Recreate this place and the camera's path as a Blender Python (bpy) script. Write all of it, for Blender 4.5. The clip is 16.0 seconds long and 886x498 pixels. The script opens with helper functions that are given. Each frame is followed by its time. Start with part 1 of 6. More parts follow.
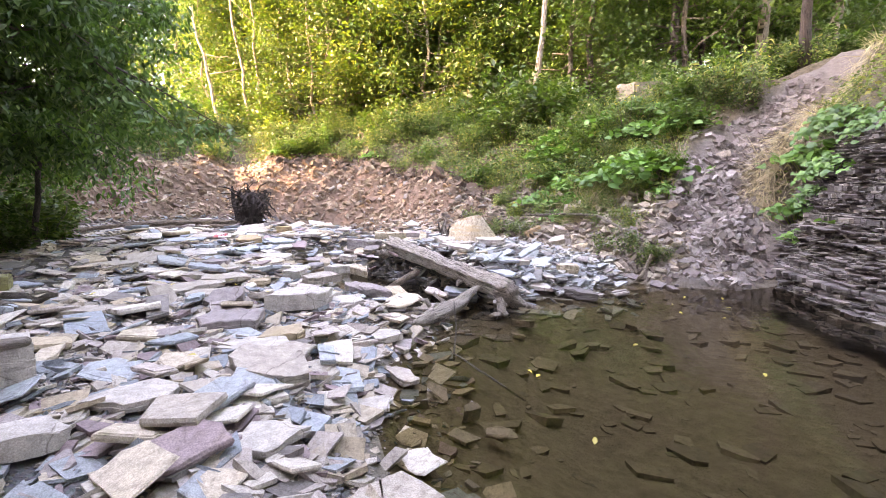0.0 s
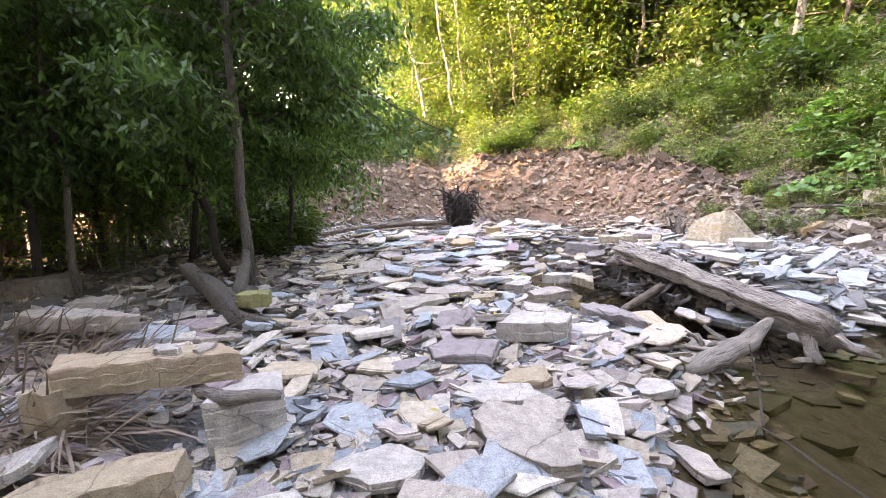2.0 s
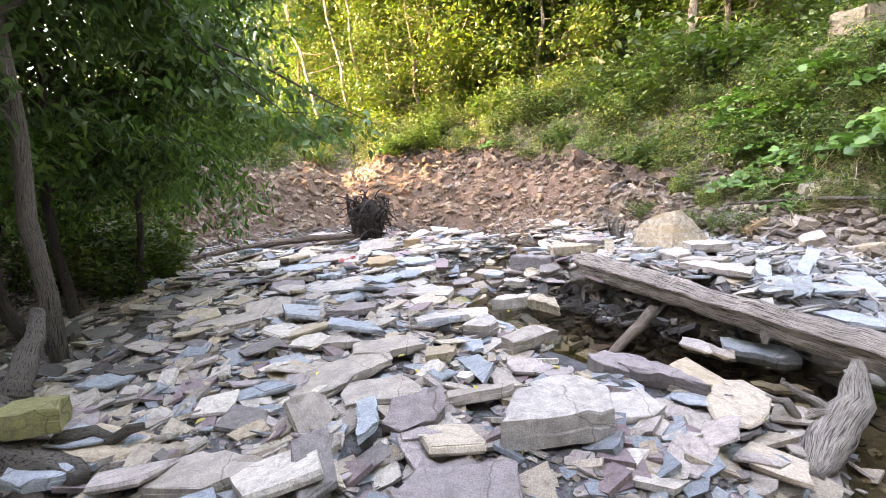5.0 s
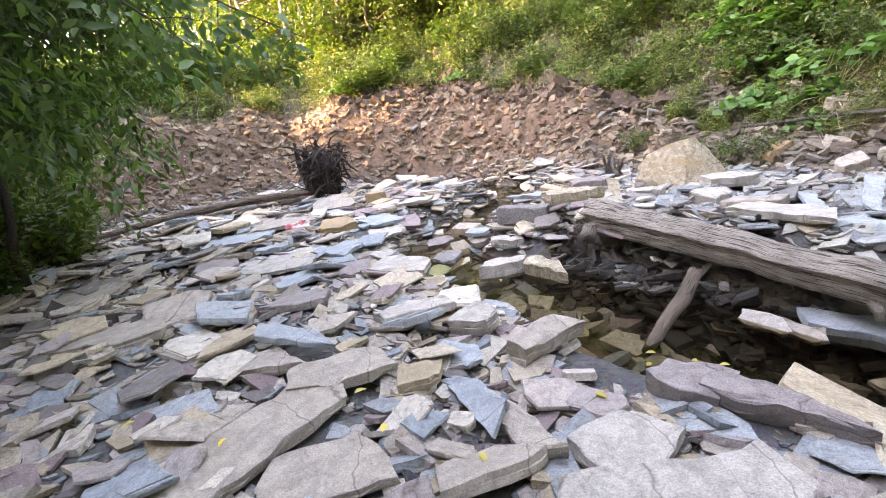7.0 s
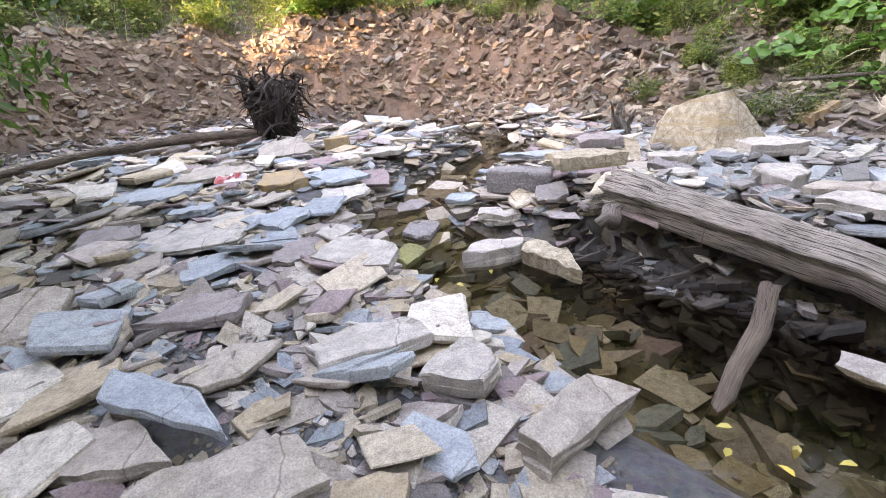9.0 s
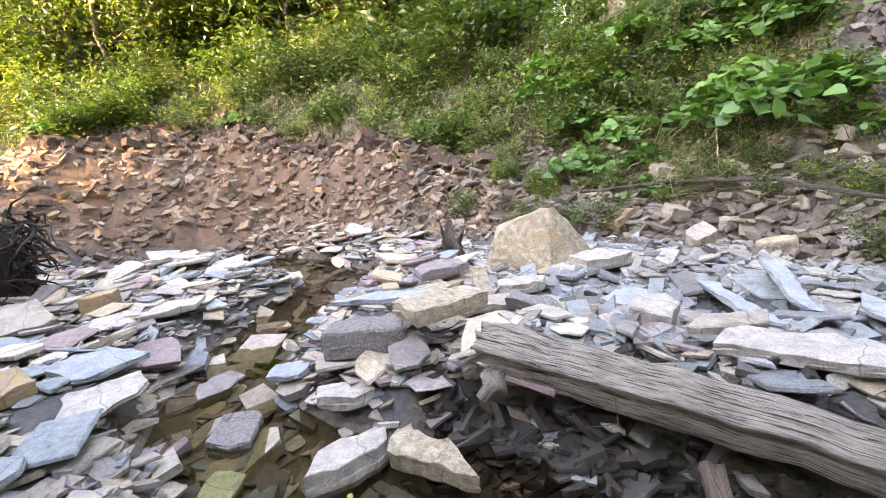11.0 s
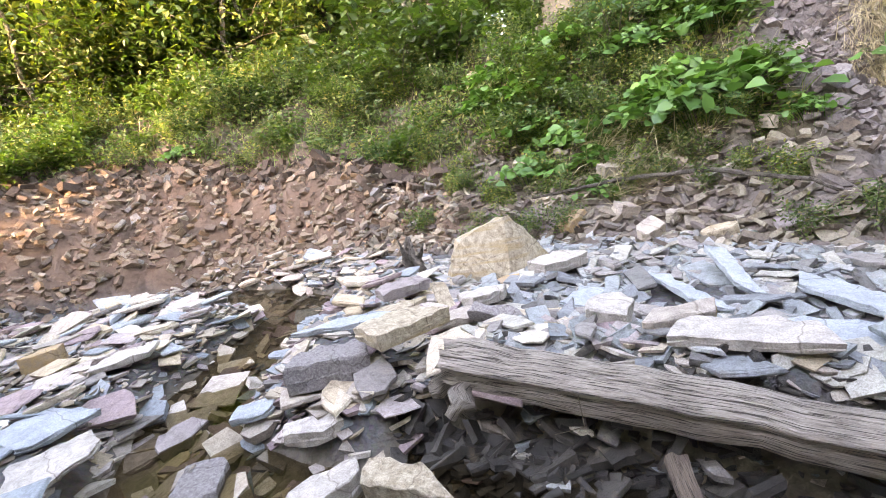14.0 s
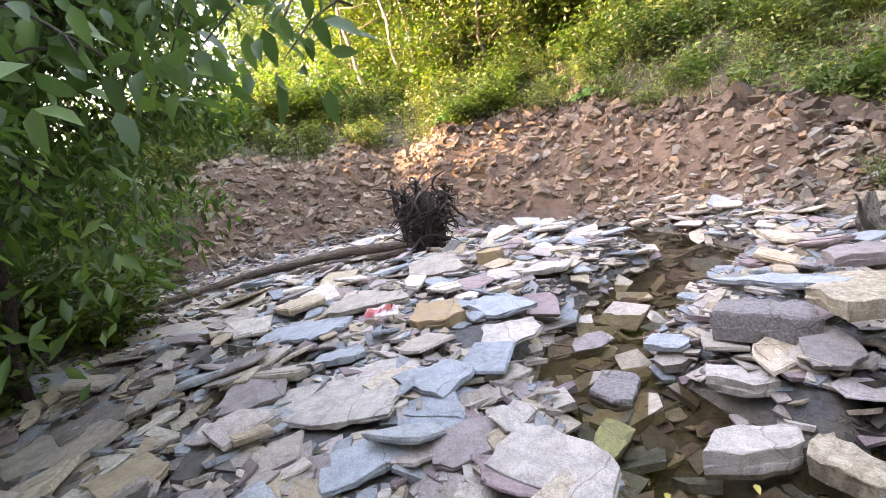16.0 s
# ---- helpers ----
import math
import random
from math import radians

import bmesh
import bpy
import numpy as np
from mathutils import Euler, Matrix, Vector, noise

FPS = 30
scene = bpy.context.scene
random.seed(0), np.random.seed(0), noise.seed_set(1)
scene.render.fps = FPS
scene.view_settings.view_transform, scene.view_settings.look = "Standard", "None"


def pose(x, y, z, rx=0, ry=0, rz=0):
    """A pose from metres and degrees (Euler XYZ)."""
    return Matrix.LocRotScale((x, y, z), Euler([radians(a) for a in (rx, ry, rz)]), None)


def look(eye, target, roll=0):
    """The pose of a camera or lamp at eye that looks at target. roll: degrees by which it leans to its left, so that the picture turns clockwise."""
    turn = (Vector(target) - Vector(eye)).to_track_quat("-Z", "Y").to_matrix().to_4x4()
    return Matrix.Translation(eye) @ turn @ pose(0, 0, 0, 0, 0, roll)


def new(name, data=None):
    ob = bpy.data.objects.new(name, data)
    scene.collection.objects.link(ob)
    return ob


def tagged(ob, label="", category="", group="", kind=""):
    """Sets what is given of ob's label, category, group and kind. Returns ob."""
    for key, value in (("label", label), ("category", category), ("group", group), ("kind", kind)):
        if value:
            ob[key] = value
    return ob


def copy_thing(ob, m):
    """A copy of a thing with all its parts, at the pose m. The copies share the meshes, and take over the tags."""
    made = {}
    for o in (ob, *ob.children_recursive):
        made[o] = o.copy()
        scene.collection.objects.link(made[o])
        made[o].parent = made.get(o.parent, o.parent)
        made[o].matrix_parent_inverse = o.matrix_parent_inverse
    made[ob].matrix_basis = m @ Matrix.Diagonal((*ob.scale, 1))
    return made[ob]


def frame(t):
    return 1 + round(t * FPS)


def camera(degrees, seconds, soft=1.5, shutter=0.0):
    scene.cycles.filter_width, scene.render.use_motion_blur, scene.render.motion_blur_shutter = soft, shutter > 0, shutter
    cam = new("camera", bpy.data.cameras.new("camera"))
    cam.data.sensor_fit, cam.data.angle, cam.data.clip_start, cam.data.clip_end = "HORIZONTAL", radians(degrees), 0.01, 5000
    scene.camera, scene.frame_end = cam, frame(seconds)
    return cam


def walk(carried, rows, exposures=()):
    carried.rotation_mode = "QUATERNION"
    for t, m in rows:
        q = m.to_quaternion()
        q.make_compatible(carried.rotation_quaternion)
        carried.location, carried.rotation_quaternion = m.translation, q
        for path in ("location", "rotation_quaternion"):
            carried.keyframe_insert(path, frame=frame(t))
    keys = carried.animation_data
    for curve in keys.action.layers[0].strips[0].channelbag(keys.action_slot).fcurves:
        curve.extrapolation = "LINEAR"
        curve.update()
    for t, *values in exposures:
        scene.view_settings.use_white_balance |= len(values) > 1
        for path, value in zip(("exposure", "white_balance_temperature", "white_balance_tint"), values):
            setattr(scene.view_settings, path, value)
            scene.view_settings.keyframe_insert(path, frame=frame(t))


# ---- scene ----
cam = camera(86.9, 16.0, soft=0.8)
METRES, EYE, TILT, LEAN, TURN = 8.0, 1.52, -7.5, 0.0, 0.0
ROWS = [
    (0.0, 0.0, 0.0, 0.0, 0.0, 0.0, -0.0),
    (0.5, -0.0247, 0.0192, 0.013, 11.19, 0.36, -1.07),
    (1.0, -0.0474, 0.0423, 0.0189, 18.21, 0.5, -1.73),
    (1.5, -0.0624, 0.0586, 0.0265, 21.66, -1.07, -2.1),
    (2.0, -0.0755, 0.0962, 0.0323, 23.31, -1.09, 0.44),
    (2.5, -0.0954, 0.1214, 0.0382, 22.89, 0.24, 1.98),
    (3.0, -0.1291, 0.1479, 0.048, 18.83, 1.99, 3.53),
    (3.5, -0.1448, 0.1746, 0.0505, 14.84, 1.19, 4.45),
    (4.0, -0.1605, 0.2087, 0.0508, 9.93, -0.24, 1.91),
    (6.5, -0.2327, 0.4163, 0.0708, 10.24, -2.99, 7.76),
    (7.0, -0.2263, 0.4542, 0.0705, 6.72, -7.98, 7.32),
    (7.5, -0.2344, 0.4888, 0.0662, 5.44, -13.73, 6.28),
    (8.0, -0.2387, 0.5222, 0.0652, 5.01, -18.11, 5.1),
    (10.5, -0.2481, 0.7139, 0.12, -7.48, -7.25, 7.36),
    (11.0, -0.2455, 0.7276, 0.1235, -18.71, -5.87, 8.53),
    (11.5, -0.235, 0.7201, 0.1226, -29.88, -6.2, 10.75),
    (12.0, -0.2048, 0.7071, 0.1217, -38.69, -6.76, 11.89),
    (12.5, -0.1907, 0.7073, 0.12, -46.34, -8.87, 12.97),
    (13.0, -0.1952, 0.7117, 0.1212, -45.51, -9.06, 13.96),
    (13.5, -0.2153, 0.7215, 0.1253, -36.03, -7.18, 13.56),
    (14.0, -0.2366, 0.7249, 0.1268, -23.53, -5.25, 13.71),
    (14.5, -0.2593, 0.7238, 0.1262, -8.92, -3.87, 13.0),
    (15.0, -0.2769, 0.7229, 0.1249, 1.37, -4.03, 11.58),
    (15.5, -0.2875, 0.7223, 0.1276, 10.28, -4.15, 9.96),
    (16.0, -0.3004, 0.7143, 0.1287, 19.83, -3.53, 7.8),
]
walk(cam, [(t, pose(0, 0, EYE, TILT, LEAN, TURN) @ pose(METRES * x, METRES * y, METRES * z, 90 + pitch, roll, yaw)) for t, x, y, z, yaw, pitch, roll in ROWS],
     [(0.0, 5.28, 10200, 36), (2.0, 5.22, 10300, 33), (3.5, 5.15, 10300, 29), (6.5, 5.1, 10500, 30), (7.2, 4.93, 10500, 30), (8.2, 4.88, 10500, 30), (11.0, 4.92, 10200, 28), (12.5, 5.12, 10000, 27), (13.2, 5.12, 10000, 27), (14.5, 4.92, 10200, 29), (16.0, 4.9, 10300, 31)])

# ---- world, sun, exposure ----
world = bpy.data.worlds.new("sky")
scene.world = world
world.use_nodes = True
wn = world.node_tree
sky = wn.nodes.new("ShaderNodeTexSky")
sky.sky_type = "NISHITA"
sky.sun_disc = False
SUN_EL, SUN_FROM = 25.0, (-1.0, -0.55)
sky.sun_elevation = radians(SUN_EL)
sky.sun_rotation = math.atan2(SUN_FROM[0], SUN_FROM[1])
wn.links.new(sky.outputs[0], wn.nodes["Background"].inputs[0])
wn.nodes["Background"].inputs[1].default_value = 0.15
sun_data = bpy.data.lights.new("sun", "SUN")
sun_data.energy = 1.35
sun_data.angle = radians(0.5)
sun_data.color = (1.0, 0.86, 0.62)
sun = new("sun", sun_data)
sun_way = Vector((SUN_FROM[0], SUN_FROM[1], math.hypot(*SUN_FROM) * math.tan(radians(SUN_EL))))
sun.matrix_world = look(sun_way * 30, (0, 0, 0))


# ---- materials ----
def mat(name):
    m = bpy.data.materials.new(name)
    m.use_nodes = True
    return m, m.node_tree, m.node_tree.nodes["Principled BSDF"]


def ramp(nt, fac, stops, interp="LINEAR"):
    r = nt.nodes.new("ShaderNodeValToRGB")
    r.color_ramp.interpolation = interp
    els = r.color_ramp.elements
    while len(els) < len(stops):
        els.new(0.5)
    for e, (p, c) in zip(els, stops):
        e.position = p
        e.color = (*c, 1)
    nt.links.new(fac, r.inputs[0])
    return r.outputs[0]


def noise_tex(nt, scale, detail=5.0, rough=0.6, coord="Object", stretch=(1, 1, 1), warp=0.0):
    tc = nt.nodes.new("ShaderNodeTexCoord")
    mp = nt.nodes.new("ShaderNodeMapping")
    mp.inputs["Scale"].default_value = stretch
    nt.links.new(tc.outputs[coord], mp.inputs[0])
    n = nt.nodes.new("ShaderNodeTexNoise")
    n.inputs["Scale"].default_value = scale
    n.inputs["Detail"].default_value = detail
    n.inputs["Roughness"].default_value = rough
    n.inputs["Distortion"].default_value = warp
    nt.links.new(mp.outputs[0], n.inputs[0])
    return n.outputs[0]


def mix(nt, fac, a, b, mode="MIX"):
    m = nt.nodes.new("ShaderNodeMix")
    m.data_type = "RGBA"
    m.blend_type = mode
    for sock, v in ((m.inputs[0], fac), (m.inputs[6], a), (m.inputs[7], b)):
        if isinstance(v, (int, float)):
            sock.default_value = v
        elif isinstance(v, tuple):
            sock.default_value = (*v, 1)
        else:
            nt.links.new(v, sock)
    return m.outputs[2]


def bump(nt, bsdf, height, dist, strength=1.0, prev=None):
    b = nt.nodes.new("ShaderNodeBump")
    b.inputs["Distance"].default_value = dist
    b.inputs["Strength"].default_value = strength
    nt.links.new(height, b.inputs["Height"])
    if prev is not None:
        nt.links.new(prev, b.inputs["Normal"])
    nt.links.new(b.outputs[0], bsdf.inputs["Normal"])
    return b.outputs[0]


SHALE = [(0.0, (0.41, 0.36, 0.31)), (0.14, (0.52, 0.445, 0.35)), (0.27, (0.27, 0.315, 0.345)), (0.38, (0.47, 0.41, 0.375)),
         (0.50, (0.30, 0.225, 0.23)), (0.59, (0.59, 0.54, 0.47)), (0.74, (0.34, 0.38, 0.40)), (0.83, (0.46, 0.375, 0.27)), (0.91, (0.38, 0.33, 0.32)), (0.96, (0.21, 0.19, 0.18))]
BLUE = [(0.0, (0.254, 0.287, 0.294)), (0.25, (0.328, 0.344, 0.342)), (0.45, (0.189, 0.209, 0.223)), (0.62, (0.377, 0.369, 0.326)), (0.78, (0.254, 0.238, 0.227)), (0.9, (0.156, 0.156, 0.151))]
TALUS = [(0.0, (0.152, 0.124, 0.0988)), (0.3, (0.216, 0.184, 0.144)), (0.55, (0.128, 0.104, 0.0912)), (0.72, (0.288, 0.256, 0.198)), (0.86, (0.176, 0.16, 0.144)), (0.95, (0.368, 0.336, 0.274))]
BANK = [(0.0, (0.20, 0.135, 0.095)), (0.25, (0.25, 0.185, 0.13)), (0.45, (0.155, 0.108, 0.08)), (0.6, (0.33, 0.265, 0.195)), (0.74, (0.22, 0.16, 0.118)), (0.87, (0.27, 0.245, 0.22)), (0.95, (0.32, 0.20, 0.115))]
# darkened stone tones, with the shade under log and thicket in the colour
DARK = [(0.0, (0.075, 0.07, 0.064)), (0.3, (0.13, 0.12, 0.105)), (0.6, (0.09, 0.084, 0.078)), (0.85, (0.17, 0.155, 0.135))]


def stone_mat(name, stops, per_object, rough=0.8):
    m, nt, b = mat(name)
    if per_object:
        pick = nt.nodes.new("ShaderNodeObjectInfo").outputs["Random"]
    else:
        pick = nt.nodes.new("ShaderNodeNewGeometry").outputs["Random Per Island"]
    base = ramp(nt, pick, stops, "CONSTANT")
    # single stones carry their own scale, joined ones lie in metres
    k = 1.0 if per_object else 5.0
    n1 = noise_tex(nt, 4.0 * k, 9, 0.72, warp=0.5)
    n2 = noise_tex(nt, 26.0 * k, 5, 0.75)
    n3 = noise_tex(nt, 1.3 * k, 4, 0.6)
    tone = ramp(nt, n1, [(0.30, (0.48, 0.45, 0.42)), (0.42, (0.84, 0.82, 0.8)), (0.52, (1.04, 1.04, 1.03)), (0.68, (1.28, 1.26, 1.23))])
    col = mix(nt, 1.0, base, tone, "MULTIPLY")
    rust = ramp(nt, n3, [(0.58, (0, 0, 0)), (0.72, (1, 1, 1))])
    f = nt.nodes.new("ShaderNodeMath")
    f.operation = "MULTIPLY"
    f.inputs[1].default_value = 0.3
    nt.links.new(rust, f.inputs[0])
    col = mix(nt, f.outputs[0], col, (0.36, 0.27, 0.18))
    grit = ramp(nt, n2, [(0.3, (0.5, 0.5, 0.5)), (0.62, (1.14, 1.14, 1.14))])
    col = mix(nt, 1.0, col, grit, "MULTIPLY")
    nt.links.new(col, b.inputs["Base Color"])
    b.inputs["Roughness"].default_value = rough
    nrm = bump(nt, b, n1, 0.014, 1.0)
    bump(nt, b, n2, 0.005, 1.0, nrm)
    return m


M_STONE = stone_mat("shale", SHALE, True)
# small stones and chips coloured darker, as shade between the slabs
M_STONES = stone_mat("shale_loose", [(p, tuple(0.8 * q for q in c)) for p, c in SHALE], False)
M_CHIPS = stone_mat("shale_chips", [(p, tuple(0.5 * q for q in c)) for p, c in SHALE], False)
M_BLUE = stone_mat("blue_shale", BLUE, True, 0.7)
M_BLUES = stone_mat("blue_shale_loose", BLUE, False, 0.7)
M_BANK = stone_mat("bank_stone", BANK, True)
M_BANKS = stone_mat("bank_stone_loose", BANK, False)
M_TALUS = stone_mat("talus_stone", TALUS, False)
# damp stones, coloured darker still for the shade below the log
M_DAMP_SHADE = stone_mat("damp_stone", [(p, tuple(0.45 * q for q in c)) for p, c in DARK], True, 0.45)
M_DAMPS_SHADE = stone_mat("damp_shaded_stone_loose", [(p, tuple(0.4 * q for q in c)) for p, c in DARK], False, 0.5)
M_BED = stone_mat("silted_stone", [(0.0, (0.16, 0.135, 0.095)), (0.4, (0.21, 0.18, 0.13)), (0.75, (0.13, 0.11, 0.08))], False, 0.6)
M_MUD = stone_mat("mud_clod", [(0.0, (0.15, 0.13, 0.125)), (0.5, (0.21, 0.19, 0.18)), (0.8, (0.27, 0.25, 0.24))], False, 0.7)
M_CLOD = stone_mat("earth_clod", [(0.0, (0.085, 0.058, 0.043)), (0.4, (0.13, 0.09, 0.066)), (0.75, (0.065, 0.046, 0.035))], False, 0.9)
M_TALUS_PIECE = stone_mat("talus_piece", TALUS, True)
# shale recoloured dark, as it looks in the thicket's shade
M_SHADED = stone_mat("shaded_shale", DARK, False)


def plain_stone(name, a, c, band=0.0, band_col=(0.3, 0.22, 0.12), coarse=5.0, rough=0.8):
    m, nt, b = mat(name)
    n1 = noise_tex(nt, 2.2 * coarse, 10, 0.74, warp=0.5)
    n2 = noise_tex(nt, 120.0, 5, 0.75)
    dk = tuple(q * 0.62 for q in c)
    col = ramp(nt, n1, [(0.26, dk), (0.4, c), (0.6, a)])
    v = nt.nodes.new("ShaderNodeTexVoronoi")
    v.feature = "DISTANCE_TO_EDGE"
    v.inputs["Scale"].default_value = 1.3
    tcv = nt.nodes.new("ShaderNodeTexCoord")
    wob = nt.nodes.new("ShaderNodeMix")
    wob.data_type = "RGBA"
    wob.inputs[0].default_value = 0.12
    nt.links.new(tcv.outputs["Object"], wob.inputs[6])
    nz = nt.nodes.new("ShaderNodeTexNoise")
    nz.inputs["Scale"].default_value = 6.0
    nt.links.new(tcv.outputs["Object"], nz.inputs[0])
    nt.links.new(nz.outputs[1], wob.inputs[7])
    nt.links.new(wob.outputs[2], v.inputs[0])
    col = mix(nt, 1.0, col, ramp(nt, v.outputs["Distance"], [(0.0, (0.5, 0.47, 0.45)), (0.006, (1, 1, 1))]), "MULTIPLY")
    if band:
        n3 = noise_tex(nt, 2.2, 4, 0.6, stretch=(0.6, 0.6, 6))
        k = ramp(nt, n3, [(0.5, (0, 0, 0)), (0.62, (band, band, band))])
        col = mix(nt, k, col, band_col)
    col = mix(nt, 1.0, col, ramp(nt, n2, [(0.32, (0.6, 0.6, 0.6)), (0.6, (1.12, 1.12, 1.12))]), "MULTIPLY")
    nt.links.new(col, b.inputs["Base Color"])
    b.inputs["Roughness"].default_value = rough
    nrm = bump(nt, b, n1, 0.016, 1.0)
    bump(nt, b, n2, 0.005, 1.0, nrm)
    return m


M_BOULDER = plain_stone("sandstone", (0.52, 0.45, 0.34), (0.27, 0.22, 0.155), 0.7, (0.36, 0.26, 0.13), 9.0)
M_BEAM = plain_stone("tan_sandstone", (0.44, 0.35, 0.24), (0.33, 0.26, 0.18), 0.35, (0.40, 0.24, 0.15))
M_PALE = plain_stone("pale_limestone", (0.52, 0.48, 0.43), (0.35, 0.32, 0.285))
M_GREY = plain_stone("grey_slab", (0.45, 0.395, 0.335), (0.31, 0.27, 0.235), 0.2)
M_BLUESLAB = plain_stone("blue_slab", (0.37, 0.415, 0.435), (0.27, 0.31, 0.335))
M_MOSSY = plain_stone("mossy_stone", (0.27, 0.26, 0.10), (0.20, 0.19, 0.09), coarse=8)
M_RUST = plain_stone("rusty_stone", (0.45, 0.30, 0.15), (0.36, 0.27, 0.19))
M_PURPLE = plain_stone("purple_slab", (0.33, 0.285, 0.275), (0.235, 0.20, 0.195))
M_DULL = plain_stone("dull_block", (0.20, 0.17, 0.13), (0.12, 0.10, 0.08))
M_BLOCK = plain_stone("weathered_block", (0.25, 0.215, 0.165), (0.14, 0.12, 0.092))
M_SPECK = plain_stone("speckled_rock", (0.33, 0.31, 0.30), (0.17, 0.15, 0.15), coarse=22)


def ground_mat():
    m, nt, b = mat("ground_soil_and_shingle")
    at = nt.nodes.new("ShaderNodeAttribute")
    at.attribute_name = "zones"
    sep = nt.nodes.new("ShaderNodeSeparateColor")
    nt.links.new(at.outputs["Color"], sep.inputs[0])
    n1 = noise_tex(nt, 2.2, 8, 0.65)
    n2 = noise_tex(nt, 38.0, 6, 0.7)
    n3 = noise_tex(nt, 9.0, 6, 0.7)
    vor = nt.nodes.new("ShaderNodeTexVoronoi")
    vor.inputs["Scale"].default_value = 34.0
    tc = nt.nodes.new("ShaderNodeTexCoord")
    nt.links.new(tc.outputs["Object"], vor.inputs[0])
    # gravel colour kept dark, standing for shade in the gaps between stones
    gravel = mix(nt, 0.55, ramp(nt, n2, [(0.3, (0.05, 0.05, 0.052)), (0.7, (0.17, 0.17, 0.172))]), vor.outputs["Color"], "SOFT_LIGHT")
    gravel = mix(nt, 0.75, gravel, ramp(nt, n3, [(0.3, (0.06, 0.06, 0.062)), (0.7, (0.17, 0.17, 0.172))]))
    soil = mix(nt, 0.5, ramp(nt, n1, [(0.3, (0.115, 0.07, 0.048)), (0.7, (0.23, 0.15, 0.105))]), ramp(nt, n3, [(0.3, (0.09, 0.06, 0.043)), (0.7, (0.24, 0.165, 0.12))]))
    mud = mix(nt, 0.5, ramp(nt, n1, [(0.3, (0.13, 0.115, 0.108)), (0.7, (0.25, 0.225, 0.21))]), ramp(nt, n3, [(0.3, (0.10, 0.088, 0.082)), (0.7, (0.28, 0.255, 0.245))]))
    forest = ramp(nt, n3, [(0.3, (0.055, 0.05, 0.03)), (0.55, (0.12, 0.10, 0.065)), (0.75, (0.18, 0.15, 0.10))])
    bed = ramp(nt, n3, [(0.3, (0.12, 0.10, 0.07)), (0.7, (0.24, 0.205, 0.15))])
    col = mix(nt, sep.outputs[0], gravel, soil)
    col = mix(nt, sep.outputs[1], col, mud)
    col = mix(nt, sep.outputs[2], col, forest)
    col = mix(nt, at.outputs["Alpha"], bed, col)
    nt.links.new(col, b.inputs["Base Color"])
    b.inputs["Roughness"].default_value = 0.9
    nrm = bump(nt, b, n3, 0.10, 1.0)
    bump(nt, b, n2, 0.02, 0.9, nrm)
    return m


M_GROUND = ground_mat()


def cliff_mat():
    m, nt, b = mat("dark_layered_shale")
    n1 = noise_tex(nt, 3.0, 7, 0.65, stretch=(1, 1, 7))
    n2 = noise_tex(nt, 30.0, 5, 0.7, stretch=(1, 1, 3))
    pick = nt.nodes.new("ShaderNodeNewGeometry").outputs["Random Per Island"]
    a = ramp(nt, pick, [(0.0, (0.06, 0.055, 0.053)), (0.5, (0.10, 0.093, 0.09)), (0.8, (0.14, 0.13, 0.125)), (1.0, (0.23, 0.215, 0.19))])
    col = mix(nt, 1.0, a, ramp(nt, n1, [(0.3, (0.6, 0.58, 0.56)), (0.7, (1.3, 1.27, 1.25))]), "MULTIPLY")
    nt.links.new(col, b.inputs["Base Color"])
    b.inputs["Roughness"].default_value = 0.65
    nrm = bump(nt, b, n1, 0.03, 0.8)
    bump(nt, b, n2, 0.01, 0.7, nrm)
    return m


M_CLIFF = cliff_mat()


def water_mat():
    m, nt, b = mat("creek_water")
    nt.nodes.remove(b)
    n = noise_tex(nt, 2.6, 3, 0.5, stretch=(1, 1.6, 1))
    bp = nt.nodes.new("ShaderNodeBump")
    bp.inputs["Distance"].default_value = 0.02
    bp.inputs["Strength"].default_value = 0.35
    nt.links.new(n, bp.inputs["Height"])
    tr = nt.nodes.new("ShaderNodeBsdfTransparent")
    tr.inputs[0].default_value = (0.60, 0.555, 0.46, 1)
    gl = nt.nodes.new("ShaderNodeBsdfGlossy")
    gl.inputs["Roughness"].default_value = 0.05
    fr = nt.nodes.new("ShaderNodeFresnel")
    fr.inputs[0].default_value = 1.33
    ms = nt.nodes.new("ShaderNodeMixShader")
    nt.links.new(bp.outputs[0], gl.inputs["Normal"])
    nt.links.new(bp.outputs[0], fr.inputs["Normal"])
    nt.links.new(fr.outputs[0], ms.inputs[0])
    nt.links.new(tr.outputs[0], ms.inputs[1])
    nt.links.new(gl.outputs[0], ms.inputs[2])
    nt.links.new(ms.outputs[0], nt.nodes["Material Output"].inputs["Surface"])
    return m


M_WATER = water_mat()


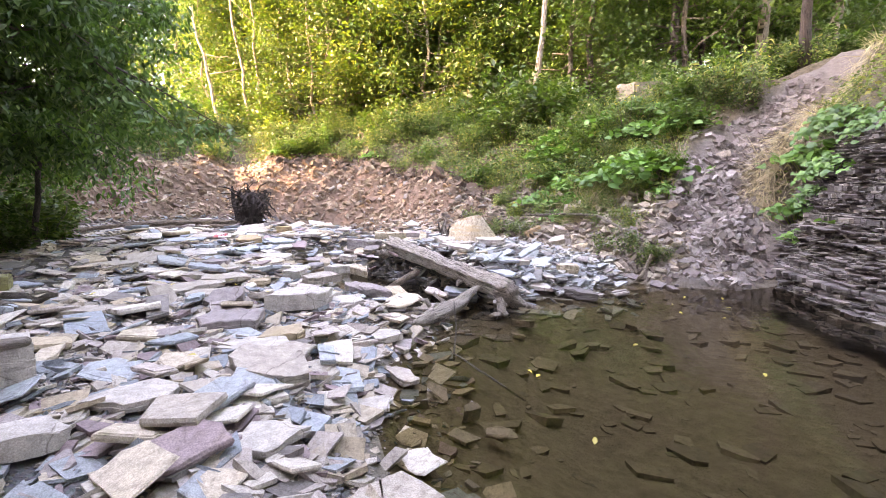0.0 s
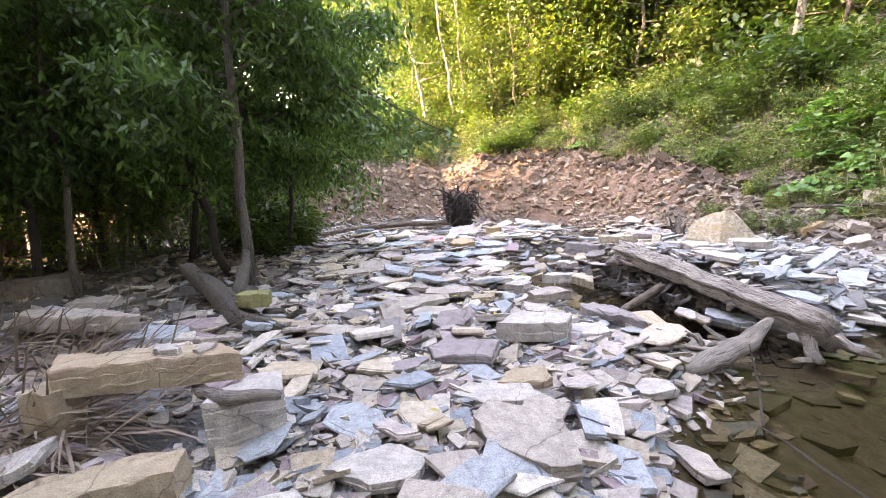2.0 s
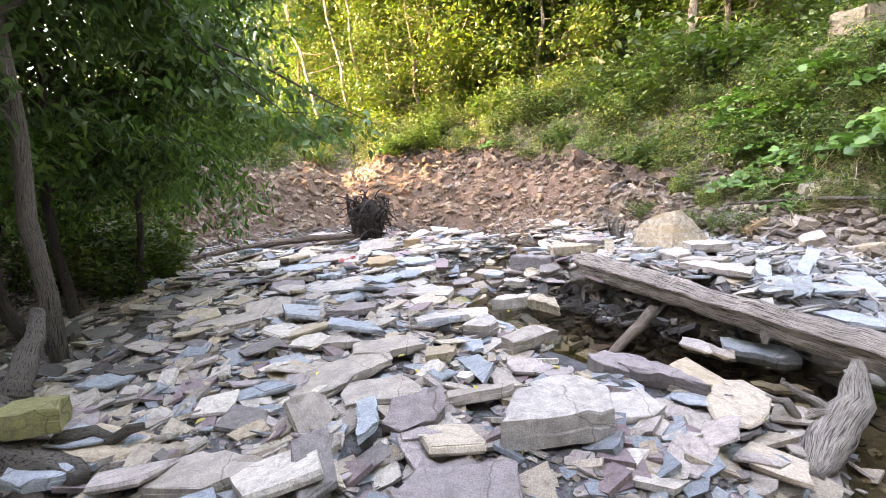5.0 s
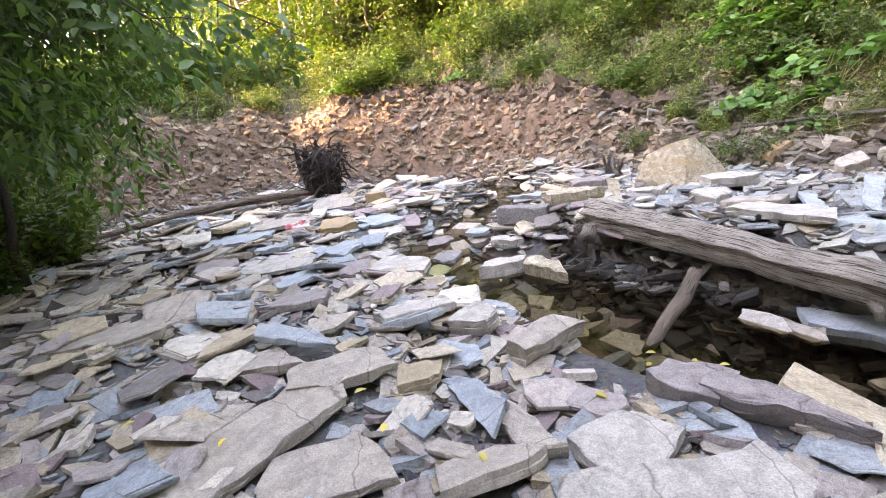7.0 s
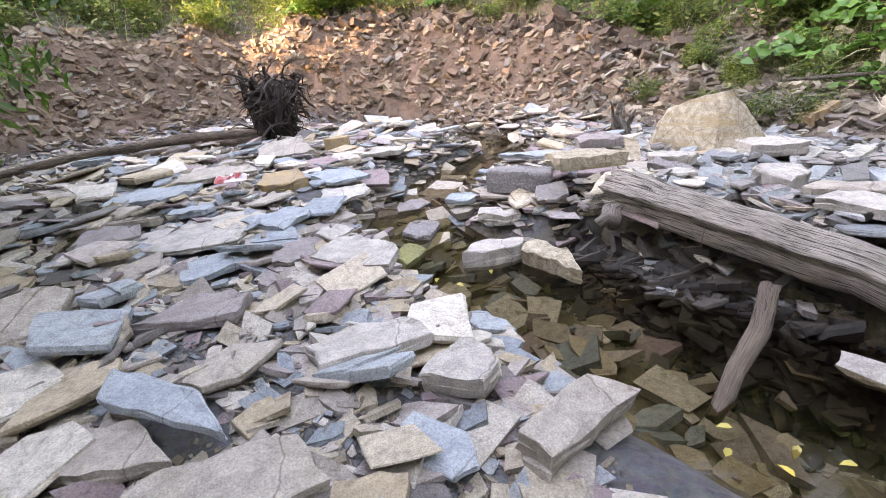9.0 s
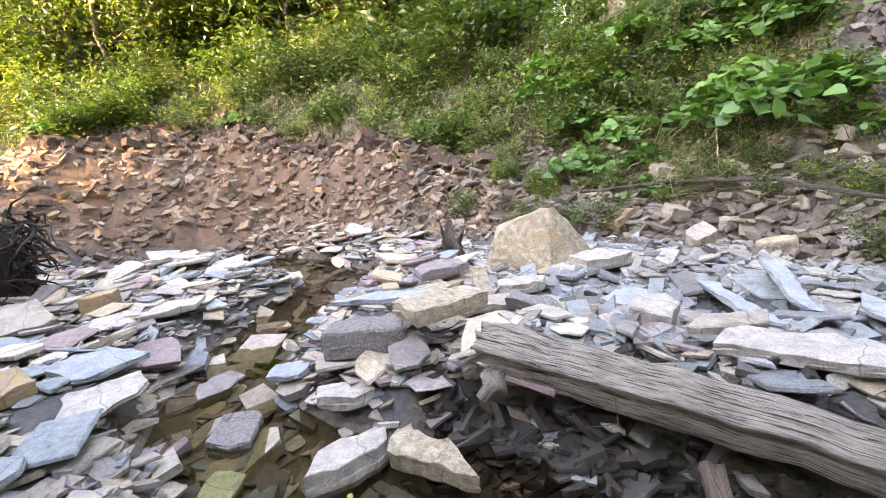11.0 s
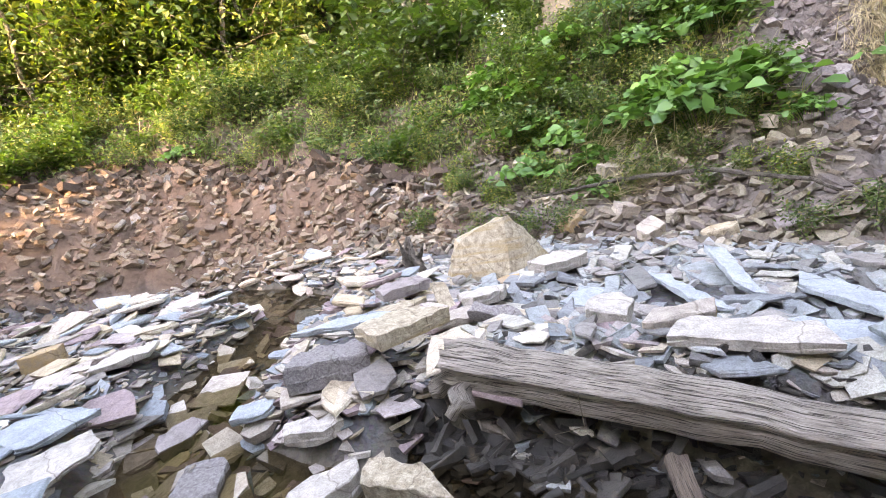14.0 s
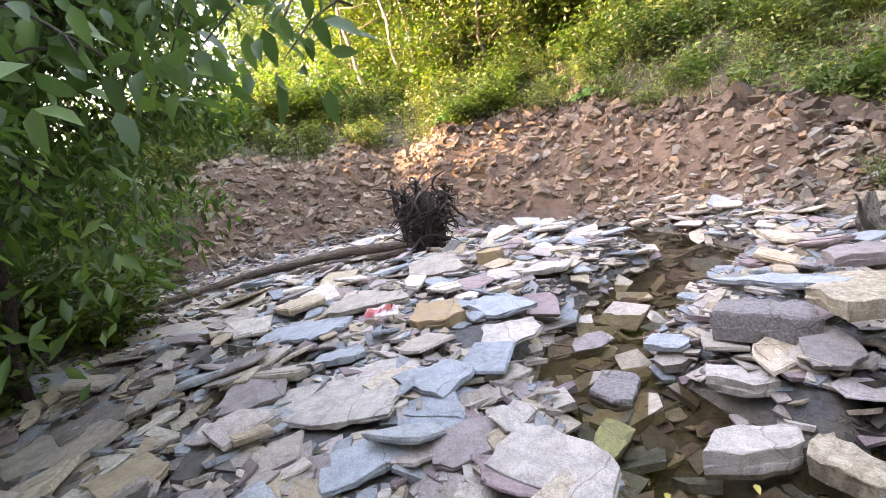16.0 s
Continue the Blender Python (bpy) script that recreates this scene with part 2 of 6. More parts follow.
def leaf_mat(name, stops, trans=0.4, per_object=0.25):
    m, nt, b = mat(name)
    pick = nt.nodes.new("ShaderNodeNewGeometry").outputs["Random Per Island"]
    col = ramp(nt, pick, stops)
    oi = nt.nodes.new("ShaderNodeObjectInfo").outputs["Random"]
    shift = ramp(nt, oi, [(0.0, (1 - per_object, 1 - per_object, 1 - per_object)), (0.5, (1, 1, 1)), (1.0, (1 + 1.6 * per_object, 1 + per_object, 1))])
    col = mix(nt, 1.0, col, shift, "MULTIPLY")
    nt.links.new(col, b.inputs["Base Color"])
    b.inputs["Roughness"].default_value = 0.45
    tl = nt.nodes.new("ShaderNodeBsdfTranslucent")
    bright = mix(nt, 1.0, col, (1.4, 1.55, 0.8), "MULTIPLY")
    nt.links.new(bright, tl.inputs[0])
    ms = nt.nodes.new("ShaderNodeMixShader")
    ms.inputs[0].default_value = trans
    nt.links.new(b.outputs[0], ms.inputs[1])
    nt.links.new(tl.outputs[0], ms.inputs[2])
    nt.links.new(ms.outputs[0], nt.nodes["Material Output"].inputs["Surface"])
    return m


M_LEAF = leaf_mat("tree_leaves", [(0.0, (0.026, 0.065, 0.012)), (0.5, (0.045, 0.10, 0.018)), (1.0, (0.075, 0.125, 0.022))])
M_LEAF_YELLOW = leaf_mat("yellowing_leaves", [(0.0, (0.035, 0.085, 0.016)), (0.6, (0.068, 0.12, 0.022)), (1.0, (0.13, 0.15, 0.03))])
M_LEAF_DARK = leaf_mat("thicket_leaves", [(0.0, (0.025, 0.07, 0.018)), (0.6, (0.05, 0.125, 0.03)), (1.0, (0.09, 0.18, 0.045))], 0.45)
M_LEAF_BROAD = leaf_mat("broad_leaves", [(0.0, (0.045, 0.13, 0.03)), (0.7, (0.08, 0.21, 0.05)), (1.0, (0.13, 0.26, 0.065))], 0.3)
M_WEED = leaf_mat("weed_leaves", [(0.0, (0.026, 0.06, 0.016)), (0.4, (0.07, 0.13, 0.037)), (0.8, (0.15, 0.215, 0.075)), (1.0, (0.27, 0.23, 0.11))], 0.4)
M_BOUGH = leaf_mat("bough_leaves", [(0.0, (0.03, 0.085, 0.03)), (0.7, (0.05, 0.12, 0.045)), (1.0, (0.08, 0.17, 0.05))], 0.35)
M_FLOWER = leaf_mat("goldenrod", [(0.0, (0.55, 0.40, 0.03)), (1.0, (0.65, 0.52, 0.06))], 0.3)
M_STRAW = leaf_mat("dry_straw", [(0.0, (0.36, 0.28, 0.19)), (0.6, (0.50, 0.42, 0.31)), (1.0, (0.60, 0.52, 0.40))], 0.2)
M_FALLEN = leaf_mat("fallen_leaf", [(0.0, (0.46, 0.33, 0.07)), (0.6, (0.52, 0.42, 0.11)), (1.0, (0.34, 0.17, 0.07))], 0.3)


def wood_mat(name, a, c, scale=(1, 1, 1), rough=0.85):
    m, nt, b = mat(name)
    n1 = noise_tex(nt, 14.0, 7, 0.7, coord="UV", stretch=scale, warp=0.3)
    n2 = noise_tex(nt, 4.0, 4, 0.6)
    col = mix(nt, 0.35, ramp(nt, n1, [(0.32, c), (0.66, a)]), ramp(nt, n2, [(0.3, c), (0.7, a)]))
    n3 = noise_tex(nt, 9.0, 5, 0.6, coord="UV", stretch=(scale[0] * 0.6, scale[1] * 1.6, 1), warp=0.5)
    crack = ramp(nt, n3, [(0.40, (0.2, 0.19, 0.18)), (0.48, (1, 1, 1))])
    col = mix(nt, 1.0, col, crack, "MULTIPLY")
    nt.links.new(col, b.inputs["Base Color"])
    b.inputs["Roughness"].default_value = rough
    nrm = bump(nt, b, n1, 0.03, 1.0)
    bump(nt, b, crack, 0.02, 1.0, nrm)
    return m


M_LOG = wood_mat("weathered_wood", (0.60, 0.53, 0.455), (0.15, 0.122, 0.10), (0.3, 4.0, 1))
M_POLE = wood_mat("brown_wood", (0.33, 0.25, 0.19), (0.14, 0.10, 0.075), (0.35, 3.0, 1))
M_BARK = wood_mat("bark", (0.20, 0.175, 0.145), (0.09, 0.075, 0.06), (2, 2, 1))
M_BARK_PALE = wood_mat("pale_bark", (0.29, 0.25, 0.19), (0.16, 0.13, 0.10), (2, 2, 1))
M_BARK_DARK = wood_mat("dark_bark", (0.09, 0.07, 0.06), (0.035, 0.028, 0.025), (2, 2, 1))
M_ROOT = wood_mat("dark_roots", (0.06, 0.045, 0.04), (0.022, 0.016, 0.014), (2, 2, 1))


# ---- mesh tools ----
rng = np.random.default_rng(7)


def mesh_of(name, verts, faces, materials=(), smooth=False):
    """A mesh from arrays: verts (n, 3), and faces (m, k) of one size or a list of faces."""
    me = bpy.data.meshes.new(name)
    v = np.asarray(verts, dtype=np.float32)
    if isinstance(faces, np.ndarray):
        k = faces.shape[1]
        me.vertices.add(len(v))
        me.vertices.foreach_set("co", v.ravel())
        me.loops.add(faces.size)
        me.loops.foreach_set("vertex_index", faces.astype(np.int32).ravel())
        me.polygons.add(len(faces))
        me.polygons.foreach_set("loop_start", np.arange(0, faces.size, k, dtype=np.int32))
        me.update(calc_edges=True)
    else:
        me.from_pydata([tuple(p) for p in v.tolist()], [], faces)
        me.update()
    for m in materials:
        me.materials.append(m)
    if smooth:
        me.polygons.foreach_set("use_smooth", np.ones(len(me.polygons), dtype=bool))
    return me


def put(name, me, parent=None, m=None, label=""):
    ob = new(name, me)
    if parent is not None:
        ob.parent = parent
    if m is not None:
        ob.matrix_basis = m
    return tagged(ob, label)


class Heap:
    """Collects small bodies into one mesh."""

    def __init__(self):
        self.v, self.f, self.n = [], [], 0

    def add(self, verts, faces):
        self.v.append(np.asarray(verts))
        self.f += [[i + self.n for i in f] for f in faces]
        self.n += len(verts)

    def mesh(self, name, *materials, smooth=False):
        return mesh_of(name, np.concatenate(self.v), self.f, materials, smooth)


def tube(path, radii, seg=8, rough=0.0, caps=True, gen=rng):
    """A tapered limb along a path; returns verts, faces and uv per loop."""
    path = [Vector(p) for p in path]
    verts, faces, uvs = [], [], []
    side = None
    run = 0.0
    for i, p in enumerate(path):
        d = (path[min(i + 1, len(path) - 1)] - path[max(i - 1, 0)]).normalized()
        if side is None:
            side = d.orthogonal().normalized()
        else:
            side = (side - d * side.dot(d)).normalized()
        up = d.cross(side)
        for k in range(seg):
            a = 2 * math.pi * k / seg
            r = radii[i] * (1 + rough * gen.normal())
            verts.append(p + (side * math.cos(a) + up * math.sin(a)) * r)
    for i in range(len(path) - 1):
        for k in range(seg):
            j = (k + 1) % seg
            faces.append([i * seg + k, i * seg + j, (i + 1) * seg + j, (i + 1) * seg + k])
    if caps:
        faces.append(list(range(seg))[::-1])
        faces.append([(len(path) - 1) * seg + k for k in range(seg)])
    return [tuple(v) for v in verts], faces


def wood_uv(me, seg):
    """Lays the grain along the limb."""
    uv = me.uv_layers.new(name="grain")
    co = [v.co for v in me.vertices]
    for p in me.polygons:
        for li in p.loop_indices:
            vi = me.loops[li].vertex_index
            uv.data[li].uv = ((vi // seg) * 0.35, (vi % seg) / seg * 2 if (vi % seg) * 2 < seg else 2 - (vi % seg) / seg * 2)


def bend(a, b, n, wob, gen=rng, sag=0.0):
    a, b = Vector(a), Vector(b)
    out = []
    for i in range(n + 1):
        t = i / n
        p = a.lerp(b, t)
        k = math.sin(math.pi * t)
        p += Vector(gen.normal(0, wob, 3)) * min(1, 3 * k) + Vector((0, 0, -sag * k))
        out.append(p)
    return out


def outline(gen, n, aspect, jag=0.16):
    """An angular outline: a skewed oblong with some corners broken off."""
    sk = gen.uniform(-0.35, 0.35)
    p = [np.array(q, float) for q in ((-1, -1), (1, -1 + gen.uniform(0, 0.5)), (1 - gen.uniform(0, 0.5), 1), (-1 + gen.uniform(0, 0.4), 1 - gen.uniform(0, 0.4)))]
    for _ in range(max(0, n - 4)):
        e = [np.linalg.norm(p[(i + 1) % len(p)] - p[i]) + np.linalg.norm(p[i - 1] - p[i]) for i in range(len(p))]
        i = int(np.argmax(np.array(e) * gen.uniform(0.5, 1.2, len(p))))
        a, c, b = p[i - 1], p[i], p[(i + 1) % len(p)]
        p[i:i + 1] = [c + (a - c) * gen.uniform(0.12, 0.45), c + (b - c) * gen.uniform(0.12, 0.45)]
    p = np.array(p) + gen.normal(0, 0.3 * jag, (len(p), 2))
    p[:, 0] += sk * p[:, 1]
    p = (p - p.mean(0)) * np.array([1, aspect])
    return p / np.abs(p).max()


def slab(gen, n=7, aspect=0.7, thick=0.2, rings=3, jag=0.16):
    """A split slab of half-length 1: a flat top, crisp broken sides and, on larger ones, the rest of a second bed on top."""
    o = outline(gen, n, aspect, jag)
    if rings > 3:
        mid = (o + np.roll(o, -1, 0)) / 2 + gen.normal(0, 0.03, o.shape)
        o = np.stack([o, mid], 1).reshape(-1, 2)
    n = len(o)
    slope = gen.normal(0, 0.05, 2)
    verts, faces = [], []

    def bed(ring, levels):
        """One bed: rings of the outline at levels of (height, inset), closed above and below."""
        start, k = len(verts), len(ring)
        mid = ring.mean(0)
        for q, inset in levels:
            r = mid + (ring - mid) * (1 - inset) + gen.normal(0, 0.012, ring.shape) * (inset < 0.02)
            verts.extend((x, y, q + slope[0] * x + slope[1] * y) for x, y in r)
        for i in range(len(levels) - 1):
            for j in range(k):
                e = (j + 1) % k
                faces.append([start + i * k + j, start + i * k + e, start + (i + 1) * k + e, start + (i + 1) * k + j])
        top = start + (len(levels) - 1) * k
        faces.append([top + j for j in range(k)])
        faces.append([start + j for j in range(k)][::-1])

    h = thick / 2
    if rings == 2:
        bed(o, [(-h, 0.08), (h, 0.0)])
        return np.array(verts), faces
    bed(o, [(-h, gen.uniform(0.04, 0.16)), (gen.uniform(-0.3, 0.3) * h, 0.0), (h * 0.86, gen.uniform(0.0, 0.05)), (h, gen.uniform(0.03, 0.07))])
    if rings > 3 and gen.random() < 0.6:
        way = gen.normal(0, 1, 2)
        way = way / np.linalg.norm(way)
        cut = gen.uniform(-0.3, 0.35) * np.abs(o @ way).max()
        over = np.maximum(o @ way - cut, 0)[:, None]
        part_o = o * gen.uniform(0.8, 0.93) - over * way * 0.93 + gen.normal(0, 0.012, o.shape)
        lift = gen.uniform(0.12, 0.4) * thick
        bed(part_o, [(h * 0.9, 0.0), (h + lift * 0.8, 0.0), (h + lift, 0.03)])
    return np.array(verts), faces


def big_slab(name, material, length, width, thick, seed, n=9, jag=0.1, layers=5, corners=None):
    """A large slab with bevelled, layered and chipped edges; size in metres, resting on z = 0."""
    gen = np.random.default_rng(seed)
    if corners is None:
        o = outline(gen, max(4, n - 2), 1.0, jag)
        o = o / np.abs(o).max(0) * np.array([length / 2, width / 2])
    else:
        o = np.array(corners, dtype=float) * np.array([length / 2, width / 2])
    pts = []
    for i in range(len(o)):
        a, b = o[i], o[(i + 1) % len(o)]
        k = max(2, int(np.linalg.norm(b - a) / 0.07))
        for j in range(k):
            pts.append(a + (b - a) * j / k + gen.normal(0, 0.005, 2))
    o = np.array(pts)
    n = len(o)
    verts, faces = [], []
    zs = [0.0]
    for q in np.linspace(0, 1, layers + 1)[1:]:
        zs += [q - 0.5 / layers * gen.uniform(0.1, 0.5), q]
    drift = gen.normal(0, 0.008, n)
    for i, q in enumerate(zs):
        wave = np.array([noise.noise(Vector((x * 7 + seed, y * 7, i * 0.7))) for x, y in o])
        inset = (0.988 if i % 2 else 0.974) + 0.022 * wave - (0.05 * gen.random() if i == 0 else 0)
        if i == len(zs) - 1:
            inset = inset - 0.02
        ring = o * inset[:, None] + gen.normal(0, 0.003, o.shape)
        z = q * thick + (drift if 0 < i else 0)
        z = np.broadcast_to(z, (n,))
        verts += [(x, y, w) for (x, y), w in zip(ring, z)]
    for i in range(len(zs) - 1):
        for k in range(n):
            j = (k + 1) % n
            faces.append([i * n + k, i * n + j, (i + 1) * n + j, (i + 1) * n + k])
    last = (len(zs) - 1) * n
    base = np.array(verts[last:])
    for s in (0.7, 0.35):
        start = len(verts)
        for x, y, z in base:
            q = noise.noise(Vector((x * 5 + seed, y * 5, 0.3)))
            verts.append((x * s, y * s, thick + 0.010 * q * min(1.0, thick * 8)))
        for k in range(n):
            j = (k + 1) % n
            faces.append([last + k, last + j, start + j, start + k])
        last = start
    faces.append([last + k for k in range(n)])
    faces.append(list(range(n))[::-1])
    return mesh_of(name, verts, faces, (material,))


def leaves(centre, axis, normal, length, width, fold=0.25, shape=4):
    """Leaves as folded blades: arrays (n, 3), (n, 3), (n, 3), (n,), (n,). Returns verts and faces."""
    n = len(centre)
    axis = axis / np.maximum(np.linalg.norm(axis, axis=1, keepdims=True), 1e-6)
    side = np.cross(axis, normal)
    side = side / np.maximum(np.linalg.norm(side, axis=1, keepdims=True), 1e-6)
    up = np.cross(side, axis)
    L, W = length[:, None], width[:, None]
    if shape == 4:
        pts = np.stack([centre, centre + axis * L * 0.45 + side * W * 0.5 + up * W * fold, centre + axis * L, centre + axis * L * 0.45 - side * W * 0.5 + up * W * fold], 1)
        idx = np.array([[0, 1, 2], [0, 2, 3]])
    else:
        mid = centre + axis * L * 0.5 + up * W * 0.02
        pts = np.stack([centre, centre + axis * L * 0.28 + side * W * 0.46 + up * W * fold, centre + axis * L * 0.65 + side * W * 0.38 + up * W * fold * 0.7,
                        centre + axis * L - up * L * 0.12, centre + axis * L * 0.65 - side * W * 0.38 + up * W * fold * 0.7,
                        centre + axis * L * 0.28 - side * W * 0.46 + up * W * fold, mid], 1)
        idx = np.array([[0, 1, 6], [1, 2, 6], [2, 3, 6], [3, 4, 6], [4, 5, 6], [5, 0, 6]])
    k = pts.shape[1]
    faces = (np.arange(n)[:, None, None] * k + idx[None]).reshape(-1, 3)
    return pts.reshape(-1, 3), faces


def blades(base, tip_way, length, width, sag):
    """Grass blades and straws bent over; returns verts and faces."""
    n = len(base)
    tip_way = tip_way / np.linalg.norm(tip_way, axis=1, keepdims=True)
    side = np.cross(tip_way, np.array([0.3, 0.2, 1.0]) + rng.normal(0, 0.4, (n, 3)))
    side = side / np.linalg.norm(side, axis=1, keepdims=True) * width[:, None] * 0.5
    L = length[:, None]
    down = np.array([[0, 0, 1.0]]) * sag[:, None]
    mid = base + tip_way * L * 0.55 - down * L * 0.2
    tip = base + tip_way * L - down * L
    pts = np.stack([base - side, base + side, mid + side * 0.8, mid - side * 0.8, tip], 1)
    idx = np.array([[0, 1, 2], [0, 2, 3], [3, 2, 4]])
    faces = (np.arange(n)[:, None, None] * 5 + idx[None]).reshape(-1, 3)
    return pts.reshape(-1, 3), faces


# ---- the lie of the land ----
# The foot of the slopes, from far left round to the cliff: x, y, height of the steep face, its run, the slope above it.
FOOT = np.array([
    (-40, 8.0, 2.5, 2.0, 0.4), (-16, 9.2, 2.4, 1.8, 0.45), (-10.6, 11.0, 2.4, 1.6, 0.5), (-9.2, 13.2, 2.4, 1.6, 0.6),
    (-7.2, 15.4, 2.2, 1.5, 0.62), (-3.5, 15.9, 2.4, 1.6, 0.65), (-1.8, 14.6, 2.1, 2.2, 0.65), (-0.2, 13.0, 1.5, 2.2, 0.7),
    (1.4, 11.6, 0.8, 1.1, 0.8), (2.5, 9.6, 0.6, 0.8, 0.85), (2.9, 8.2, 0.6, 0.8, 0.85), (3.5, 7.35, 0.7, 0.9, 0.8),
    (4.6, 7.2, 0.6, 1.1, 0.75), (5.5, 7.5, 0.7, 0.9, 0.85), (6.0, 7.0, 2.0, 0.9, 0.75), (6.2, 5.5, 2.6, 0.9, 0.7), (6.3, -8.0, 2.7, 1.0, 0.6), (6.3, -40.0, 2.8, 1.0, 0.6)])
CHANNEL = np.array([(0.7, 5.75), (-0.1, 6.15), (-0.75, 6.6), (-1.25, 7.15), (-1.75, 7.75), (-2.3, 8.5), (-2.7, 9.2), (-2.6, 10.2), (-2.1, 11.2), (-1.3, 12.3), (-1.9, 13.6), (-3.0, 14.9), (-5.0, 15.1)])
SHORE = np.array([(0.25, -30), (0.15, 0.5), (-0.02, 2.1), (-0.22, 2.8), (-0.24, 3.8), (0.03, 4.6), (0.45, 5.5), (1.1, 5.9), (1.5, 6.2), (2.15, 6.2), (2.55, 6.9), (3.2, 7.3)])
LOG_LINE = np.array([(0.84, 5.62), (0.0, 6.95), (-1.0, 8.5)])[::-1] * 1.0
HOLLOW = np.array([(-1.15, 8.2), (-0.2, 6.8), (0.45, 5.9)])
FLOW = np.array([(3.95, 6.9), (4.5, 8.1), (5.1, 9.0), (5.9, 9.8), (6.8, 10.3), (8.2, 10.8), (11.0, 11.6)])


def near_line(x, y, line):
    """Distance to a polyline, the side (positive on the left) and the place along it, for arrays."""
    best = np.full(x.shape, 1e9)
    side = np.ones(x.shape)
    along = np.zeros(x.shape)
    for i in range(len(line) - 1):
        ax, ay = line[i][:2]
        bx, by = line[i + 1][:2]
        dx, dy = bx - ax, by - ay
        t = np.clip(((x - ax) * dx + (y - ay) * dy) / (dx * dx + dy * dy), 0, 1)
        d = np.hypot(x - ax - t * dx, y - ay - t * dy)
        s = np.sign(dx * (y - ay) - dy * (x - ax))
        hit = d < best - 1e-9
        best = np.where(hit, d, best)
        side = np.where(hit, s, side)
        along = np.where(hit, i + t, along)
    return best, side, along


def lumps(x, y, scale, seed):
    """Smooth random relief of height about -1 to 1 for arrays."""
    g = np.random.default_rng(seed)
    out = np.zeros(np.shape(x))
    for k in range(9):
        a = g.uniform(0, 2 * np.pi)
        f = scale * g.uniform(0.6, 1.9)
        out = out + np.sin((x * np.cos(a) + y * np.sin(a)) * f + g.uniform(0, 6.28)) / 3.2
    return out


def smooth(e0, e1, v):
    t = np.clip((v - e0) / (e1 - e0), 0, 1)
    return t * t * (3 - 2 * t)


def land(x, y):
    """Height of the ground and its zones (soil, mud, forest floor, dry) at arrays x, y."""
    x, y = np.asarray(x, float), np.asarray(y, float)
    d, side, s = near_line(x, y, FOOT)
    d = d * side + 0.18 * lumps(x, y, 2.2, 3) + 0.06 * lumps(x, y, 7, 4)
    idx = np.arange(len(FOOT))
    H, R, M = (np.interp(s, idx, FOOT[:, c]) for c in (2, 3, 4))
    flat = 0.20 + 0.05 * np.clip(-x - 1.0, -1, 5) + 0.03 * lumps(x, y, 1.6, 5) + 0.015 * lumps(x, y, 6, 6)
    # the pile of slabs beyond the channel rises towards the boulder
    pile = smooth(-2.0, -0.6, x) * smooth(5.6, 7.5, y)
    flat = flat + pile * 0.12
    cd = near_line(x, y, CHANNEL)[0]
    flat = flat - smooth(0.85, 0.25, cd) * 0.42
    flat = flat - smooth(0.55, 0.15, near_line(x, y, HOLLOW)[0]) * 0.3
    # the pile of slabs ends in a low step under the log
    ld, ls, la = near_line(x, y, LOG_LINE)
    step = ld * ls
    flat = flat + 0.24 * smooth(-0.06, 0.10, step) * smooth(1.1, 0.4, step) * smooth(0.0, 0.08, la) * smooth(2.0, 1.9, la)
    pd, ps, _ = near_line(x, y, SHORE)
    pool = -pd * ps
    flat = np.where(x > -1.2, flat * smooth(0.1, -0.9, pool) + (-0.05) * smooth(-0.9, 0.1, pool), flat)
    flat = flat - 0.42 * smooth(-0.1, 1.6, pool) * (y < 7.4)
    face = np.where(d < R, H * smooth(-0.25, 1.0, d / R) ** 1.0, H + (d - R) * M)
    # the slopes end in the almost level floor of the wood
    cap = 3.7 + 1.1 * smooth(6.5, 11.0, x)
    over = np.maximum(face - cap, 0)
    face = face - over * 0.9
    rough = 0.10 * lumps(x, y, 3.4, 8) + 0.05 * lumps(x, y, 11, 9)
    # unseen rises added behind and left, below the trees that shade the bar
    behind = np.maximum(0, -5.0 - y) * 0.35
    left = np.maximum(0, -15.0 - x) * 0.3 * smooth(9.0, 5.0, y)
    z = np.where(d > -0.3, np.maximum(flat, 0.0) * smooth(1.0, -0.3, d) + face + rough * smooth(0.0, 0.6, d), flat) + np.minimum(behind + left, 6.0)
    fd = near_line(x, y, FLOW)[0]
    z = z + smooth(0.9, 0.35, fd) * (0.10 + 0.06 * lumps(x, y, 7, 12) + 0.035 * lumps(x, y, 19, 13)) - smooth(0.8, 0.3, fd) * 0.15 * smooth(0.8, 2.5, d)
    knoll = np.exp(-((x - 5.6) ** 2 + (y - 14.8) ** 2) / 0.9)
    z = z + 0.35 * knoll
    soil = np.maximum(smooth(-0.35, 0.1, d) * smooth(R + 0.9, R + 0.1, d), 0.0)
    mud = np.maximum(smooth(0.8, 0.5, fd), smooth(1.0, 2.2, x) * smooth(-0.3, 0.2, d) * 0.75)
    wood = np.maximum(smooth(R + 0.0, R + 0.8, d) * smooth(0.5, 0.9, fd), smooth(-5.0, -6.0, x) * smooth(9.5, 8.0, y) * (d < 0))
    dry = smooth(-0.04, 0.12, z) * (1 - 0.8 * smooth(0.5, 0.3, near_line(x, y, HOLLOW)[0]))
    return z, np.stack([soil, mud, wood, dry], -1), d


CELL = 0.08
TABLE = land(*np.meshgrid(np.arange(-14, 9, CELL), np.arange(-1, 24, CELL)))
TABLE_Z, TABLE_D = TABLE[0].tolist(), TABLE[2].tolist()


